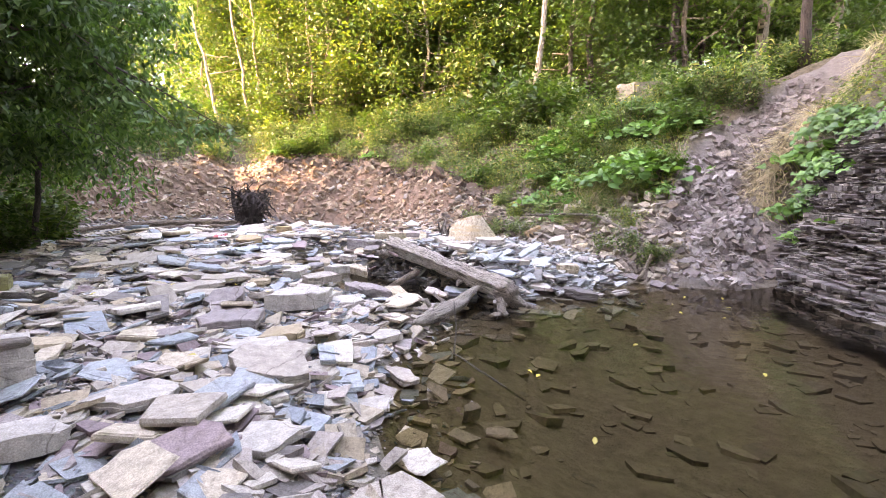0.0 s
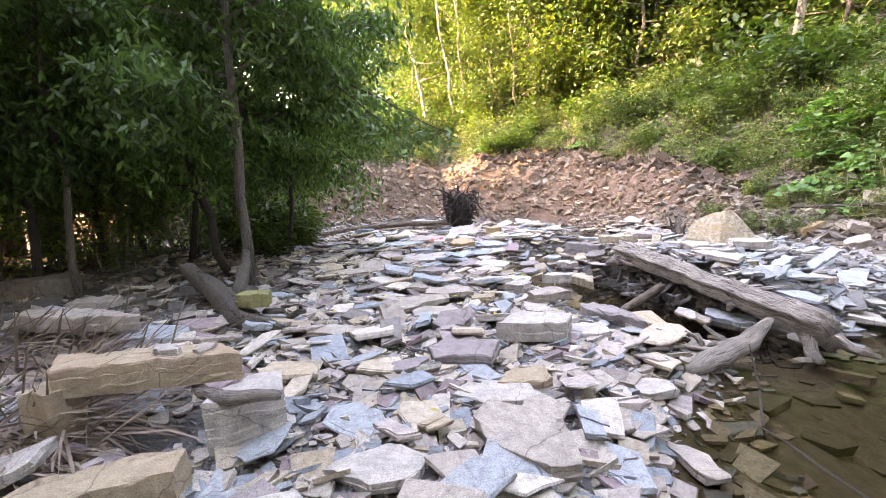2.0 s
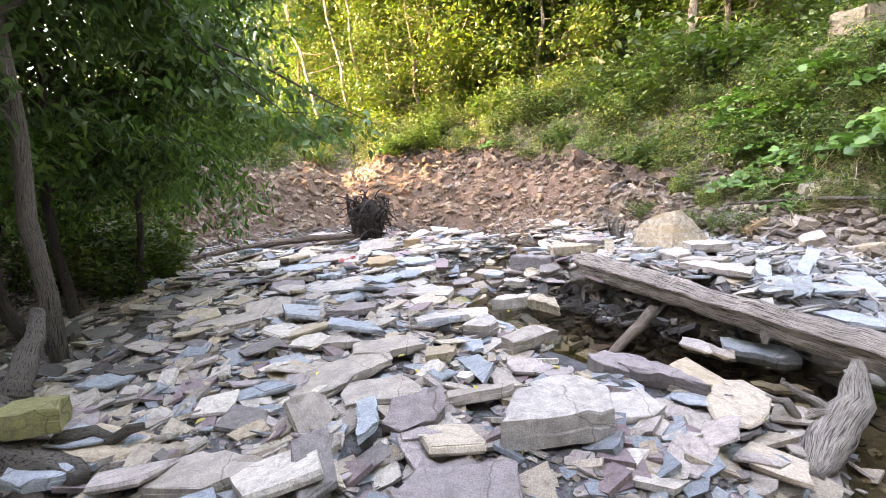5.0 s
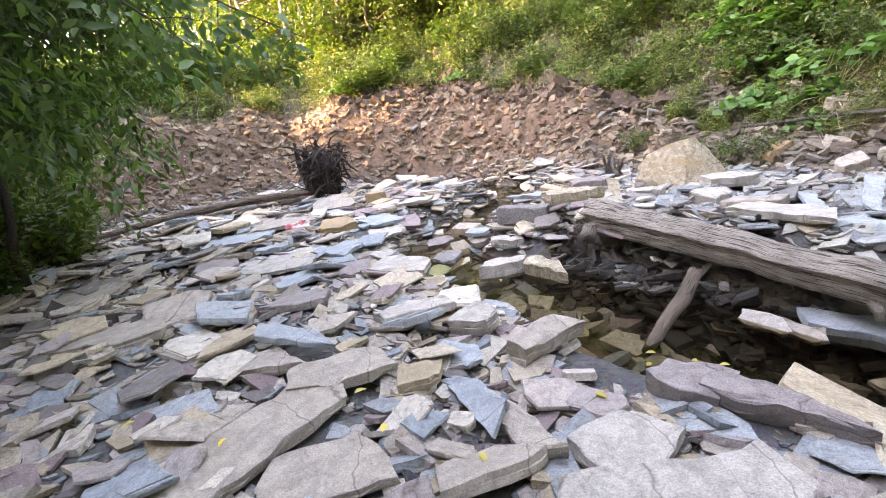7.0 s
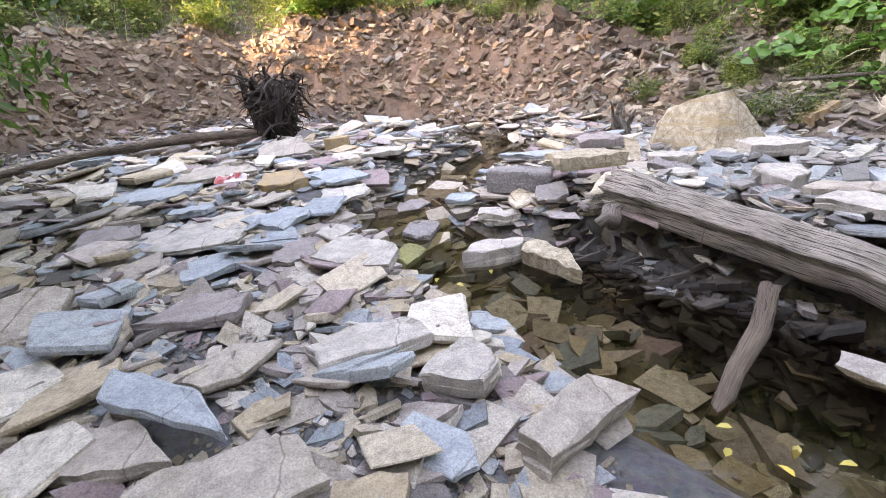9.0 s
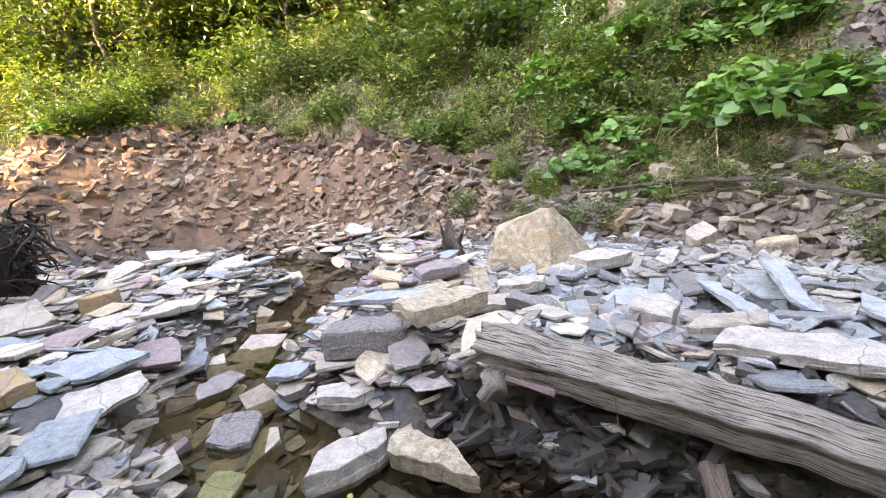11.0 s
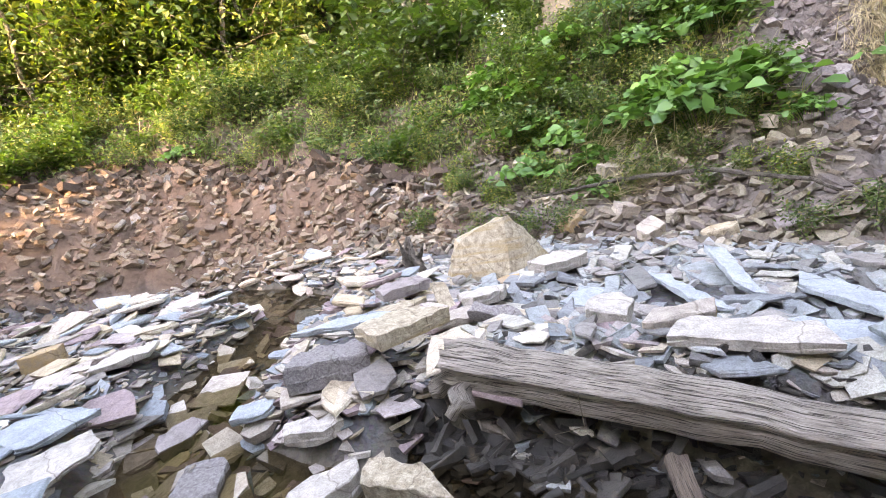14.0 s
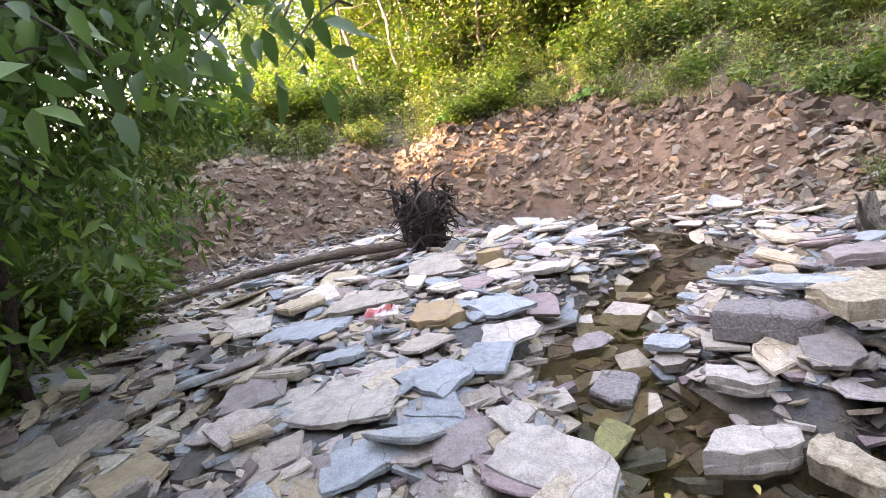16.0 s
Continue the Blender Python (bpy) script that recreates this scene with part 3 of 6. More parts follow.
def survey(x, y):
    """Height and distance beyond the foot line at one place, from a table where there is one."""
    u, v = (x + 14) / CELL, (y + 1) / CELL
    i, j = int(u), int(v)
    if 0 <= u and 0 <= v and i < len(TABLE_Z[0]) - 1 and j < len(TABLE_Z) - 1:
        u, v = u - i, v - j
        z, d = (t[j][i] * (1 - u) * (1 - v) + t[j][i + 1] * u * (1 - v) + t[j + 1][i] * (1 - u) * v + t[j + 1][i + 1] * u * v for t in (TABLE_Z, TABLE_D))
        return z, d
    z, _, d = land(np.array([x]), np.array([y]))
    return float(z[0]), float(d[0])


def height(x, y):
    return survey(x, y)[0]


def grades(lo, hi, a, b, fine, coarse):
    near = np.arange(a, b, fine)
    left = a - np.cumsum(np.geomspace(fine, coarse, 40))
    right = b + np.cumsum(np.geomspace(fine, coarse, 40))
    return np.concatenate([[lo], left[left > lo + 1][::-1], near, right[right < hi - 1], [hi]])


def build_ground():
    gx, gy = grades(-400, 400, -10.5, 7.5, 0.07, 9), grades(-400, 500, 0.0, 18.5, 0.07, 9)
    X, Y = np.meshgrid(gx, gy)
    Z, zones, _ = land(X, Y)
    v = np.stack([X, Y, Z], -1).reshape(-1, 3)
    nx, ny = len(gx), len(gy)
    i = (np.arange(ny - 1)[:, None] * nx + np.arange(nx - 1)[None]).ravel()
    f = np.stack([i, i + 1, i + 1 + nx, i + nx], 1)
    me = mesh_of("ground", v, f, (M_GROUND,), True)
    at = me.attributes.new("zones", "FLOAT_COLOR", "POINT")
    at.data.foreach_set("color", zones.reshape(-1, 4).astype(np.float32).ravel())
    return tagged(new("ground", me), "creek bed of grey shale shingle below eroded brown earth banks", "ground", kind="structure")


ground = build_ground()


def build_water():
    xs, ys = np.linspace(-6.5, 6.5, 40), np.linspace(-6, 15.8, 60)
    X, Y = np.meshgrid(xs, ys)
    v = np.stack([X, Y, np.zeros_like(X)], -1).reshape(-1, 3)
    i = (np.arange(59)[:, None] * 40 + np.arange(39)[None]).ravel()
    me = mesh_of("water", v, np.stack([i, i + 1, i + 41, i + 40], 1), (M_WATER,), True)
    return tagged(new("water", me), "shallow clear brown creek water over flat stones", "water", kind="structure")


build_water()


def build_cliff():
    """Thin beds of shale, each broken into blocks that stand out unevenly."""
    g = np.random.default_rng(21)
    h = Heap()
    line = [Vector((6.3, 9.3)), Vector((5.65, 7.9)), Vector((5.2, 6.9)), Vector((5.05, 5.8)), Vector((5.05, 4.0)), Vector((5.1, 1.0)), Vector((5.3, -5.0))]
    z = -0.3
    while z < 2.75:
        t = g.uniform(0.011, 0.028) if g.random() < 0.92 else g.uniform(0.045, 0.08)
        if z < 0.75 and g.random() < 0.3:
            t *= 1.6
        ledge = g.normal(0, 0.02) + (0.08 if g.random() < 0.07 or 0.72 < z < 0.76 else 0) + (0.1 * max(0, 0.7 - z))
        back = 0.42 * max(z, 0) + 0.12 * max(0, z - 1.7) ** 2
        for a, b in zip(line[:-1], line[1:]):
            L = (b - a).length
            d = (b - a) / L
            nrm = Vector((d.y, -d.x))
            u = -0.05
            near = a.y > 3.0
            while u < L:
                w = 0.04 + 0.2 * g.random() ** 2 if near else g.uniform(0.5, 1.2)
                out = ledge + g.normal(0, 0.03) - (g.uniform(0.04, 0.16) if g.random() < 0.18 else 0) - back + 0.14 * noise.noise(Vector(((a.y - d.y * u) * 1.5, z * 2.5, 0)))
                p = [a + d * (u + g.uniform(-.02, .02)) - nrm * (-out), a + d * (u + w) - nrm * (-out + g.normal(0, 0.03))]
                q = [p[0] + nrm * -0.7, p[1] + nrm * -0.7]
                lip = g.uniform(0.0, 0.012)
                v = []
                for zz, o in ((z, 0.0), (z + t * 0.6, lip), (z + t * 1.02, 0.004)):
                    v += [(p[0].x + nrm.x * o, p[0].y + nrm.y * o, zz + g.normal(0, .002)), (p[1].x + nrm.x * o, p[1].y + nrm.y * o, zz + g.normal(0, .002))]
                v += [(q[1].x, q[1].y, z + t * 1.02), (q[0].x, q[0].y, z + t * 1.02), (q[1].x, q[1].y, z), (q[0].x, q[0].y, z)]
                h.add(v, [[0, 1, 3, 2], [2, 3, 5, 4], [4, 5, 6, 7], [0, 9, 8, 1], [0, 2, 4, 7, 9], [1, 8, 6, 5, 3]])
                u += w
        z += t
    me = h.mesh("cliff", M_CLIFF)
    return tagged(new("cliff", me), "dark wet layered shale cliff above the pool", "cliff", kind="structure")


build_cliff()


# ---- trees and plants ----
def leaf_cloud(gen, pts, per, spread, size, material, name, droop=0.4, aspect=0.5, shape=4, flat=1.0):
    pts = np.asarray(pts)
    n = len(pts) * per
    c = np.repeat(pts, per, 0) + gen.normal(0, 1, (n, 3)) * np.array([spread, spread, spread * 0.7])
    ax = gen.normal(0, 1, (n, 3))
    ax[:, 2] = ax[:, 2] * 0.5 - droop
    nm = gen.normal(0, 0.6, (n, 3)) + np.array([0, 0, flat])
    L = size * gen.uniform(0.6, 1.3, n)
    v, f = leaves(c, ax, nm, L, L * aspect, shape=shape)
    return mesh_of(name, v, f, (material,))


def make_tree(name, seed, tall, r, bare, limbs, reach, leaf_n, leaf, leaf_m, bark_m, label, spread=0.35, lean=0.03, aspect=0.5):
    g = np.random.default_rng(seed)
    root = new(name)
    tagged(root, label, "tree", "trees of the wood")
    h = Heap()
    path = bend((0, 0, -0.3), (g.normal(0, lean) * tall, g.normal(0, lean) * tall, tall), 9, 0.012 * tall, g)
    h.add(*tube(path, [r * (1 - 0.88 * i / 9) * (1.35 if i == 0 else 1) for i in range(10)], 8, 0.04, gen=g))
    pts = []
    for k in range(limbs):
        t = bare + (1 - bare) * (k + g.uniform(0, 0.8)) / limbs
        i = min(8, int(t * 9))
        p = Vector(path[i]).lerp(Vector(path[i + 1]), t * 9 - i)
        a = g.uniform(0, 2 * math.pi)
        ln = reach * (1.15 - 0.75 * t) * g.uniform(0.6, 1.2)
        e = p + Vector((math.cos(a), math.sin(a), g.uniform(0.0, 0.6))) * ln
        lp = bend(p, e, 4, 0.05 * ln, g, sag=0.06 * ln)
        rr = r * (1 - 0.85 * t) * 0.45
        h.add(*tube(lp, [max(0.008, rr * (1 - 0.2 * j)) for j in range(5)], 5, caps=False, gen=g))
        pts += [lp[2], lp[3], lp[4], lp[3].lerp(lp[4], 0.5)]
        for q in (lp[2], lp[3]):
            e2 = q + Vector(g.normal(0, 0.35, 3)) * ln
            h.add(*tube([q, q.lerp(e2, 0.5) + Vector((0, 0, 0.04 * ln)), e2], [rr * 0.4, rr * 0.3, 0.006], 4, caps=False, gen=g))
            pts += [e2, q.lerp(e2, 0.6)]
    me = h.mesh("trunk", bark_m, smooth=True)
    wood_uv(me, 8)
    put("trunk", me, root)
    pts.append(path[-1])
    per = max(1, leaf_n // len(pts))
    put("crown", leaf_cloud(g, pts, per, spread, leaf, leaf_m, "crown", aspect=aspect), root)
    return root


def make_shrub(name, seed, tall, stems, leaf_n, leaf, leaf_m, label, bark_m=None, flowers=0, aspect=0.5, droop=0.1):
    g = np.random.default_rng(seed)
    root = new(name)
    tagged(root, label, "shrub", "undergrowth")
    h = Heap()
    pts, tips = [], []
    for k in range(stems):
        a = g.uniform(0, 2 * math.pi)
        b = Vector((math.cos(a), math.sin(a), 0)) * g.uniform(0, 0.25) * tall
        e = b + Vector((math.cos(a) * g.uniform(0.1, 0.6), math.sin(a) * g.uniform(0.1, 0.6), g.uniform(0.5, 1.0))) * tall
        p = bend(b + Vector((0, 0, -0.1)), e, 4, 0.03 * tall, g)
        h.add(*tube(p, [0.012 * tall * (1 - 0.2 * i) + 0.002 for i in range(5)], 4, caps=False, gen=g))
        pts += p[1:] + [p[2].lerp(p[3], 0.5), p[3].lerp(p[4], 0.5)]
        tips.append(p[-1])
    put("stem", h.mesh("stem", bark_m or M_BARK, smooth=True), root)
    put("foliage", leaf_cloud(g, pts, max(1, leaf_n // len(pts)), 0.13 * tall, leaf, leaf_m, "foliage", droop, aspect), root)
    if flowers:
        put("flower_head", leaf_cloud(g, tips, flowers, 0.05 * tall, 0.025, M_FLOWER, "flower_head", -0.5, 0.8), root, label="yellow goldenrod flower heads")
    return root


def stand(proto, x, y, turn=0.0, size=1.0, sink=0.05, tip=0.0, label="", group=""):
    ob = copy_thing(proto, pose(x, y, height(x, y) - sink, tip, 0, turn) @ Matrix.Diagonal((size, size, size, 1)))
    ob.scale = (size, size, size)
    return tagged(ob, label, "", group)


def drop_proto(root):
    for o in (*root.children_recursive, root):
        bpy.data.objects.remove(o)


def places(gen, n, s0, s1, d0, d1, power=1.0):
    """n places in the strip from d0 to d1 beyond the foot line, between the places s0 and s1 along it."""
    out = np.zeros((0, 2))
    i = np.arange(len(FOOT))
    span = FOOT[int(s0):int(s1) + 2]
    pad = d1 + 1
    x0, x1, y0, y1 = span[:, 0].min() - pad, span[:, 0].max() + pad, span[:, 1].min() - pad, span[:, 1].max() + pad
    while len(out) < n:
        x, y = gen.uniform(x0, x1, 6 * n), gen.uniform(y0, y1, 6 * n)
        d, side, s = near_line(x, y, FOOT)
        d = d * side
        ok = (d > d0) & (d < d1) & (s >= s0) & (s <= s1)
        if power != 1.0:
            ok &= gen.random(len(x)) < np.clip(1 - (d - d0) / (d1 - d0), 0, 1) ** (power - 1)
        out = np.concatenate([out, np.column_stack([x, y])[ok]])
    return out[:n]


TREES = [make_tree("tree", 31, 13, 0.13, 0.12, 34, 3.0, 9000, 0.24, M_LEAF, M_BARK, "slender green broadleaf tree on the wooded bank", 0.55),
         make_tree("tree", 32, 11, 0.10, 0.08, 32, 2.6, 8000, 0.22, M_LEAF_YELLOW, M_BARK_PALE, "sunlit yellow-green young tree on the wooded bank", 0.5),
         make_tree("tree", 33, 15, 0.16, 0.22, 34, 3.3, 9000, 0.26, M_LEAF, M_BARK_DARK, "tall dark-trunked broadleaf tree in the wood", 0.6)]
g = np.random.default_rng(5)


def plant_woods():
    # sunlit young trees behind the left of the bank
    for k in range(16):
        x, y = -11 + 0.72 * k + g.uniform(-0.5, 0.5), 20.3 + g.uniform(0, 4.5)
        stand(TREES[1], x, y, g.uniform(0, 360), g.uniform(0.7, 1.1))
    # the dark wood to the right and behind
    for k in range(34):
        x, y = -16 + 38 * (k + g.uniform(0, 1)) / 34, 24 + g.uniform(0, 12)
        stand(TREES[k % 3 if k % 3 != 1 or x < -2 else 2], x, y, g.uniform(0, 360), g.uniform(0.9, 1.3))
    for k in range(15):
        x, y = 4.5 + 1.1 * k + g.uniform(-0.4, 0.4), 20 + g.uniform(0, 4)
        stand(TREES[0 if k % 2 else 2], x, y, g.uniform(0, 360), g.uniform(0.7, 1.1))
    # the far slope
    for k in range(30):
        stand(TREES[k % 3], -34 + 74 * (k + g.uniform(0, 1)) / 30, 38 + g.uniform(0, 10), g.uniform(0, 360), g.uniform(1.2, 1.7))
    # mostly unseen trees added on the near side, to keep sun off the bar
    for k in range(30):
        x, y = -13.0 - g.uniform(0, 7), -14 + 24 * (k + g.uniform(0, 1)) / 30
        stand(TREES[0 if k % 2 else 2], x, min(y, 15.8 + 0.55 * x), g.uniform(0, 360), g.uniform(1.0, 1.5))
    for x, y in ((-13.2, 8.8), (-14.3, 8.0), (-15.6, 7.2), (-12.6, 6.8), (-17.0, 6.4), (-18.6, 5.4), (-16.0, 2.0), (-15.0, -3.0), (-17.0, -8.0)):
        stand(TREES[0], x, y, g.uniform(0, 360), g.uniform(0.9, 1.1))
    # taller unseen trees added to keep sun off the slope and right-hand wood
    for x, y in ((-15.0, 4.5), (-16.5, 2.5), (-15.5, 0.5), (-17.0, -1.5), (-15.5, -4.0), (-18.0, 4.0), (-18.5, 1.0), (-16.5, -6.5)):
        stand(TREES[2], x, y, g.uniform(0, 360), 1.5)
    for x, y in ((-20.5, -1.0), (-23.0, 0.0), (-18.5, -1.5)):
        stand(TREES[2], x, y, g.uniform(0, 360), 1.9)
    # trees added above the cliff, mostly out of view, to cut low sky light
    for k in range(16):
        stand(TREES[0 if k % 2 else 2], 9.5 + g.uniform(0, 6), -9 + 24 * (k + g.uniform(0, 1)) / 16, g.uniform(0, 360), g.uniform(0.8, 1.1))
    # unseen trees added behind the start of the walk, against low sky light
    for k in range(18):
        x = -12 + 20 * (k + g.uniform(0, 1)) / 18
        stand(TREES[0 if k % 2 else 2], x, -6 - g.uniform(0, 6), g.uniform(0, 360), g.uniform(0.9, 1.2))

    for proto, x, y in zip(TREES, (-24.0, -20.0, 26.0), (27.0, 30.0, 26.0)):
        proto.matrix_basis = pose(x, y, height(x, y) - 0.1)


plant_woods()


# ---- undergrowth ----
SHRUBS = [make_shrub("shrub", 41, 1.0, 9, 900, 0.13, M_WEED, "knee-high green weeds on the bank", aspect=0.42),
          make_shrub("shrub", 42, 1.3, 8, 900, 0.16, M_LEAF, "leafy green shrub on the bank", aspect=0.55),
          make_shrub("goldenrod", 43, 0.9, 10, 800, 0.11, M_WEED, "goldenrod with a few yellow flower heads", aspect=0.25, flowers=7),
          make_shrub("shrub", 44, 1.2, 9, 900, 0.11, M_LEAF_YELLOW, "yellow-green sunlit shrub at the edge of the wood", aspect=0.5),
          make_shrub("shrub", 45, 1.6, 10, 1300, 0.11, M_LEAF_DARK, "dark green bush in the shade of the thicket", aspect=0.4)]
g = np.random.default_rng(6)


def plant_bank():
    def run(count, s0, s1, d0, d1, kinds, lo, hi, power=1.0):
        for x, y in places(g, count, s0, s1, d0, d1).tolist():
            if near_line(np.array([x]), np.array([y]), FLOW)[0][0] < 0.85 or math.hypot(x - 5.8, y - 14.5) < 0.9:
                continue
            stand(SHRUBS[kinds[int(g.integers(len(kinds)))]], x, y, g.uniform(0, 360), g.uniform(lo, hi))
    run(60, 1.6, 5.6, 1.75, 3.2, (0, 1, 2, 2, 3), 0.4, 0.75)       # edge of the bank
    run(75, 1.6, 7.0, 2.8, 6.0, (0, 1, 2, 3), 0.7, 1.2)           # behind it
    run(50, 1.6, 8.5, 5.0, 10.0, (1, 1, 3, 0), 1.0, 1.8)           # at the trees
    run(40, 5.6, 8.5, 2.0, 4.6, (0, 0, 2, 1), 0.4, 0.8)
    run(80, 8.0, 11.2, 1.6, 6.5, (0, 1, 0, 2), 0.4, 0.75)         # the slope above the talus
    run(40, 7.2, 11.2, 0.5, 1.8, (0, 0, 2), 0.22, 0.45)                 # sparse weeds on the talus
    run(26, 8.0, 13.2, 3.5, 11.0, (0, 1, 2), 0.6, 1.1)
    run(16, 12.8, 14.0, 1.9, 5.5, (0, 1, 2), 0.4, 0.9)            # above the cliff
    for x, y, k in ((-9.2, 9.3, 1.0), (-10.0, 10.4, 1.2), (-8.9, 8.3, 0.8), (-9.9, 8.2, 1.2), (-11.0, 9.3, 1.4), (-11.5, 7.0, 1.3), (-10.8, 5.0, 1.3),
                    (-10.2, 2.6, 1.2), (-11.5, 11.8, 1.3), (-10.2, 12.3, 0.8), (-9.6, 6.2, 1.0)):
        stand(SHRUBS[4], x, y, g.uniform(0, 360), k)
    for x, y, k in ((-7.7, 8.9, 0.75), (-8.3, 9.5, 0.9), (-8.0, 8.2, 0.8), (-9.0, 10.3, 0.9), (-8.8, 8.8, 1.1), (-7.2, 7.9, 0.6), (-9.6, 11.2, 0.9)):
        stand(SHRUBS[1], x, y, g.uniform(0, 360), k)
    for x, y, k in ((3.4, 7.75, 0.38), (3.2, 8.1, 0.42), (3.0, 8.45, 0.4), (3.55, 7.6, 0.3), (1.6, 11.3, 0.45), (1.2, 11.7, 0.5), (2.0, 10.9, 0.4)):
        stand(SHRUBS[0], x, y, g.uniform(0, 360), k)
    for proto, x, y in zip(SHRUBS, (-5.5, -1.0, -3.6, -8.8, -12.2), (17.9, 18.6, 17.8, 18.4, 8.4)):
        proto.matrix_basis = pose(x, y, height(x, y) - 0.05, 0, 0, 20) @ Matrix.Diagonal((0.75, 0.75, 0.75, 1))
        proto.scale = (0.75, 0.75, 0.75)


plant_bank()


def scatter_blades(name, n, s0, s1, d0, d1, length, width, material, label, sag=0.35, seed=3):
    gen = np.random.default_rng(seed)
    xy = places(gen, n, s0, s1, d0, d1)
    clump = gen.normal(0, 0.05, (n, 2))
    xy = np.round(xy / 0.22) * 0.22 + clump * 1.5 + gen.normal(0, 0.02, (n, 2))
    fd = near_line(xy[:, 0], xy[:, 1], FLOW)[0]
    xy = xy[(fd > 0.6) & (np.hypot(xy[:, 0] - 5.7, xy[:, 1] - 14.7) > 0.9)]
    n = len(xy)
    z = land(xy[:, 0], xy[:, 1])[0]
    way = gen.normal(0, 0.45, (n, 3))
    way[:, 2] = 1.0
    v, f = blades(np.column_stack([xy, z - 0.02]), way, length * gen.uniform(0.5, 1.3, n), width * gen.uniform(0.7, 1.3, n), gen.uniform(0.1, 1.0, n) * sag)
    return tagged(new(name, mesh_of(name, v, f, (material,))), label, "grass", kind="stuff")


scatter_blades("grass", 5000, 1.8, 8.3, 1.75, 5.0, 0.5, 0.010, M_WEED, "long green grass along the top of the bank")
scatter_blades("grass", 1500, 8.2, 11.2, 1.4, 6.5, 0.4, 0.010, M_WEED, "green grass on the slope", seed=4)
scatter_blades("dry_grass", 2200, 3.0, 11.0, 1.8, 4.5, 0.5, 0.007, M_STRAW, "dry grass stems among the weeds", seed=5)


def ground_cover(name, n, s0, s1, d0, d1, size, material, label, seed, tall=0.35):
    """Low leaves over the ground, too many to count."""
    gen = np.random.default_rng(seed)
    xy = places(gen, n, s0, s1, d0, d1)
    keep = (near_line(xy[:, 0], xy[:, 1], FLOW)[0] > 0.75) & (np.hypot(xy[:, 0] - 5.7, xy[:, 1] - 14.7) > 1.0) & (lumps(xy[:, 0], xy[:, 1], 2.5, seed) > gen.normal(-0.6, 0.4, n))
    xy = xy[keep]
    n = len(xy)
    z = land(xy[:, 0], xy[:, 1])[0] + gen.random(n) ** 1.5 * tall
    ax = gen.normal(0, 1, (n, 3)) * np.array([1, 1, 0.4])
    L = size * gen.uniform(0.5, 1.3, n)
    v, f = leaves(np.column_stack([xy, z]), ax, gen.normal(0, 0.5, (n, 3)) + np.array([0, -0.3, 1.0]), L, L * 0.6)
    return tagged(new(name, mesh_of(name, v, f, (material,))), label, "plants", kind="stuff")


ground_cover("undergrowth", 42000, 1.5, 8.2, 1.7, 7.5, 0.115, M_WEED, "low weeds covering the top of the bank", 51, 0.5)
ground_cover("undergrowth", 15000, 8.0, 11.3, 1.6, 7.0, 0.11, M_WEED, "low weeds covering the slope", 52, 0.22)
ground_cover("undergrowth", 20000, 1.5, 11.0, 5.0, 12.0, 0.16, M_LEAF, "green undergrowth below the trees", 53, 1.3)
ground_cover("undergrowth", 5000, 12.6, 14.2, 1.3, 5.0, 0.1, M_WEED, "low weeds above the cliff", 55)
ground_cover("undergrowth", 6000, 1.5, 5.2, 2.0, 6.0, 0.10, M_LEAF_YELLOW, "yellow-green undergrowth at the edge of the wood", 54, 0.7)


def broad_plant(seed, n, spread, tall, leaf):
    """A clump of big rounded leaves on bare stalks."""
    gen = np.random.default_rng(seed)
    root = tagged(new("broadleaf_plant"), "clump of big rounded bright green leaves on the slope", "plant", "broadleaf clumps")
    h = Heap()
    c = np.column_stack([gen.normal(0, spread, (n, 2)), gen.uniform(0.35, 1.0, n) * tall])
    c[:, 2] *= 1.1 - np.clip(np.hypot(c[:, 0], c[:, 1]) / (3 * spread), 0, 0.7)
    for p in c[::3]:
        h.add(*tube([(p[0] * 0.5, p[1] * 0.5, -0.1), (p[0] * 0.8, p[1] * 0.8, p[2] * 0.6), tuple(p)], [0.006, 0.005, 0.003], 4, caps=False, gen=gen))
    put("stalk", h.mesh("stalk", M_WEED), root)
    ax = gen.normal(0, 1, (n, 3)) * np.array([1, 1, 0.25])
    L = leaf * gen.uniform(0.55, 1.2, n)
    v, f = leaves(c, ax, gen.normal(0, 0.3, (n, 3)) + np.array([-0.2, -0.5, 1.0]), L, L * 0.95, 0.12, 6)
    put("foliage", mesh_of("foliage", v, f, (M_LEAF_BROAD,)), root)
    return root


BROAD = broad_plant(61, 190, 0.34, 0.5, 0.2)
for x, y, k in ((4.1, 10.3, 1.15), (4.5, 10.0, 0.9), (3.9, 10.9, 0.9), (4.4, 10.9, 0.9), (3.7, 13.6, 0.9), (4.2, 14.0, 0.9), (4.7, 13.5, 0.9), (3.2, 13.0, 0.8), (3.0, 14.0, 0.8),
                (5.2, 13.0, 0.8), (2.5, 12.2, 0.7), (6.4, 8.3, 0.7), (7.0, 8.9, 0.9), (5.95, 7.6, 0.45), (7.3, 7.7, 0.6), (4.35, 9.2, 0.4), (3.3, 12.2, 0.7), (3.5, 14.6, 0.8), (4.6, 14.6, 0.7), (5.7, 12.4, 0.8), (5.6, 11.2, 0.8), (3.1, 11.4, 0.5), (2.7, 11.0, 0.5), (6.2, 6.6, 0.6), (6.4, 5.4, 0.6), (1.0, 15.2, 0.7), (-2.6, 17.5, 0.5), (-6.0, 17.4, 0.5)):
    stand(BROAD, x, y, g.uniform(0, 360), k * 1.15, 0.02)
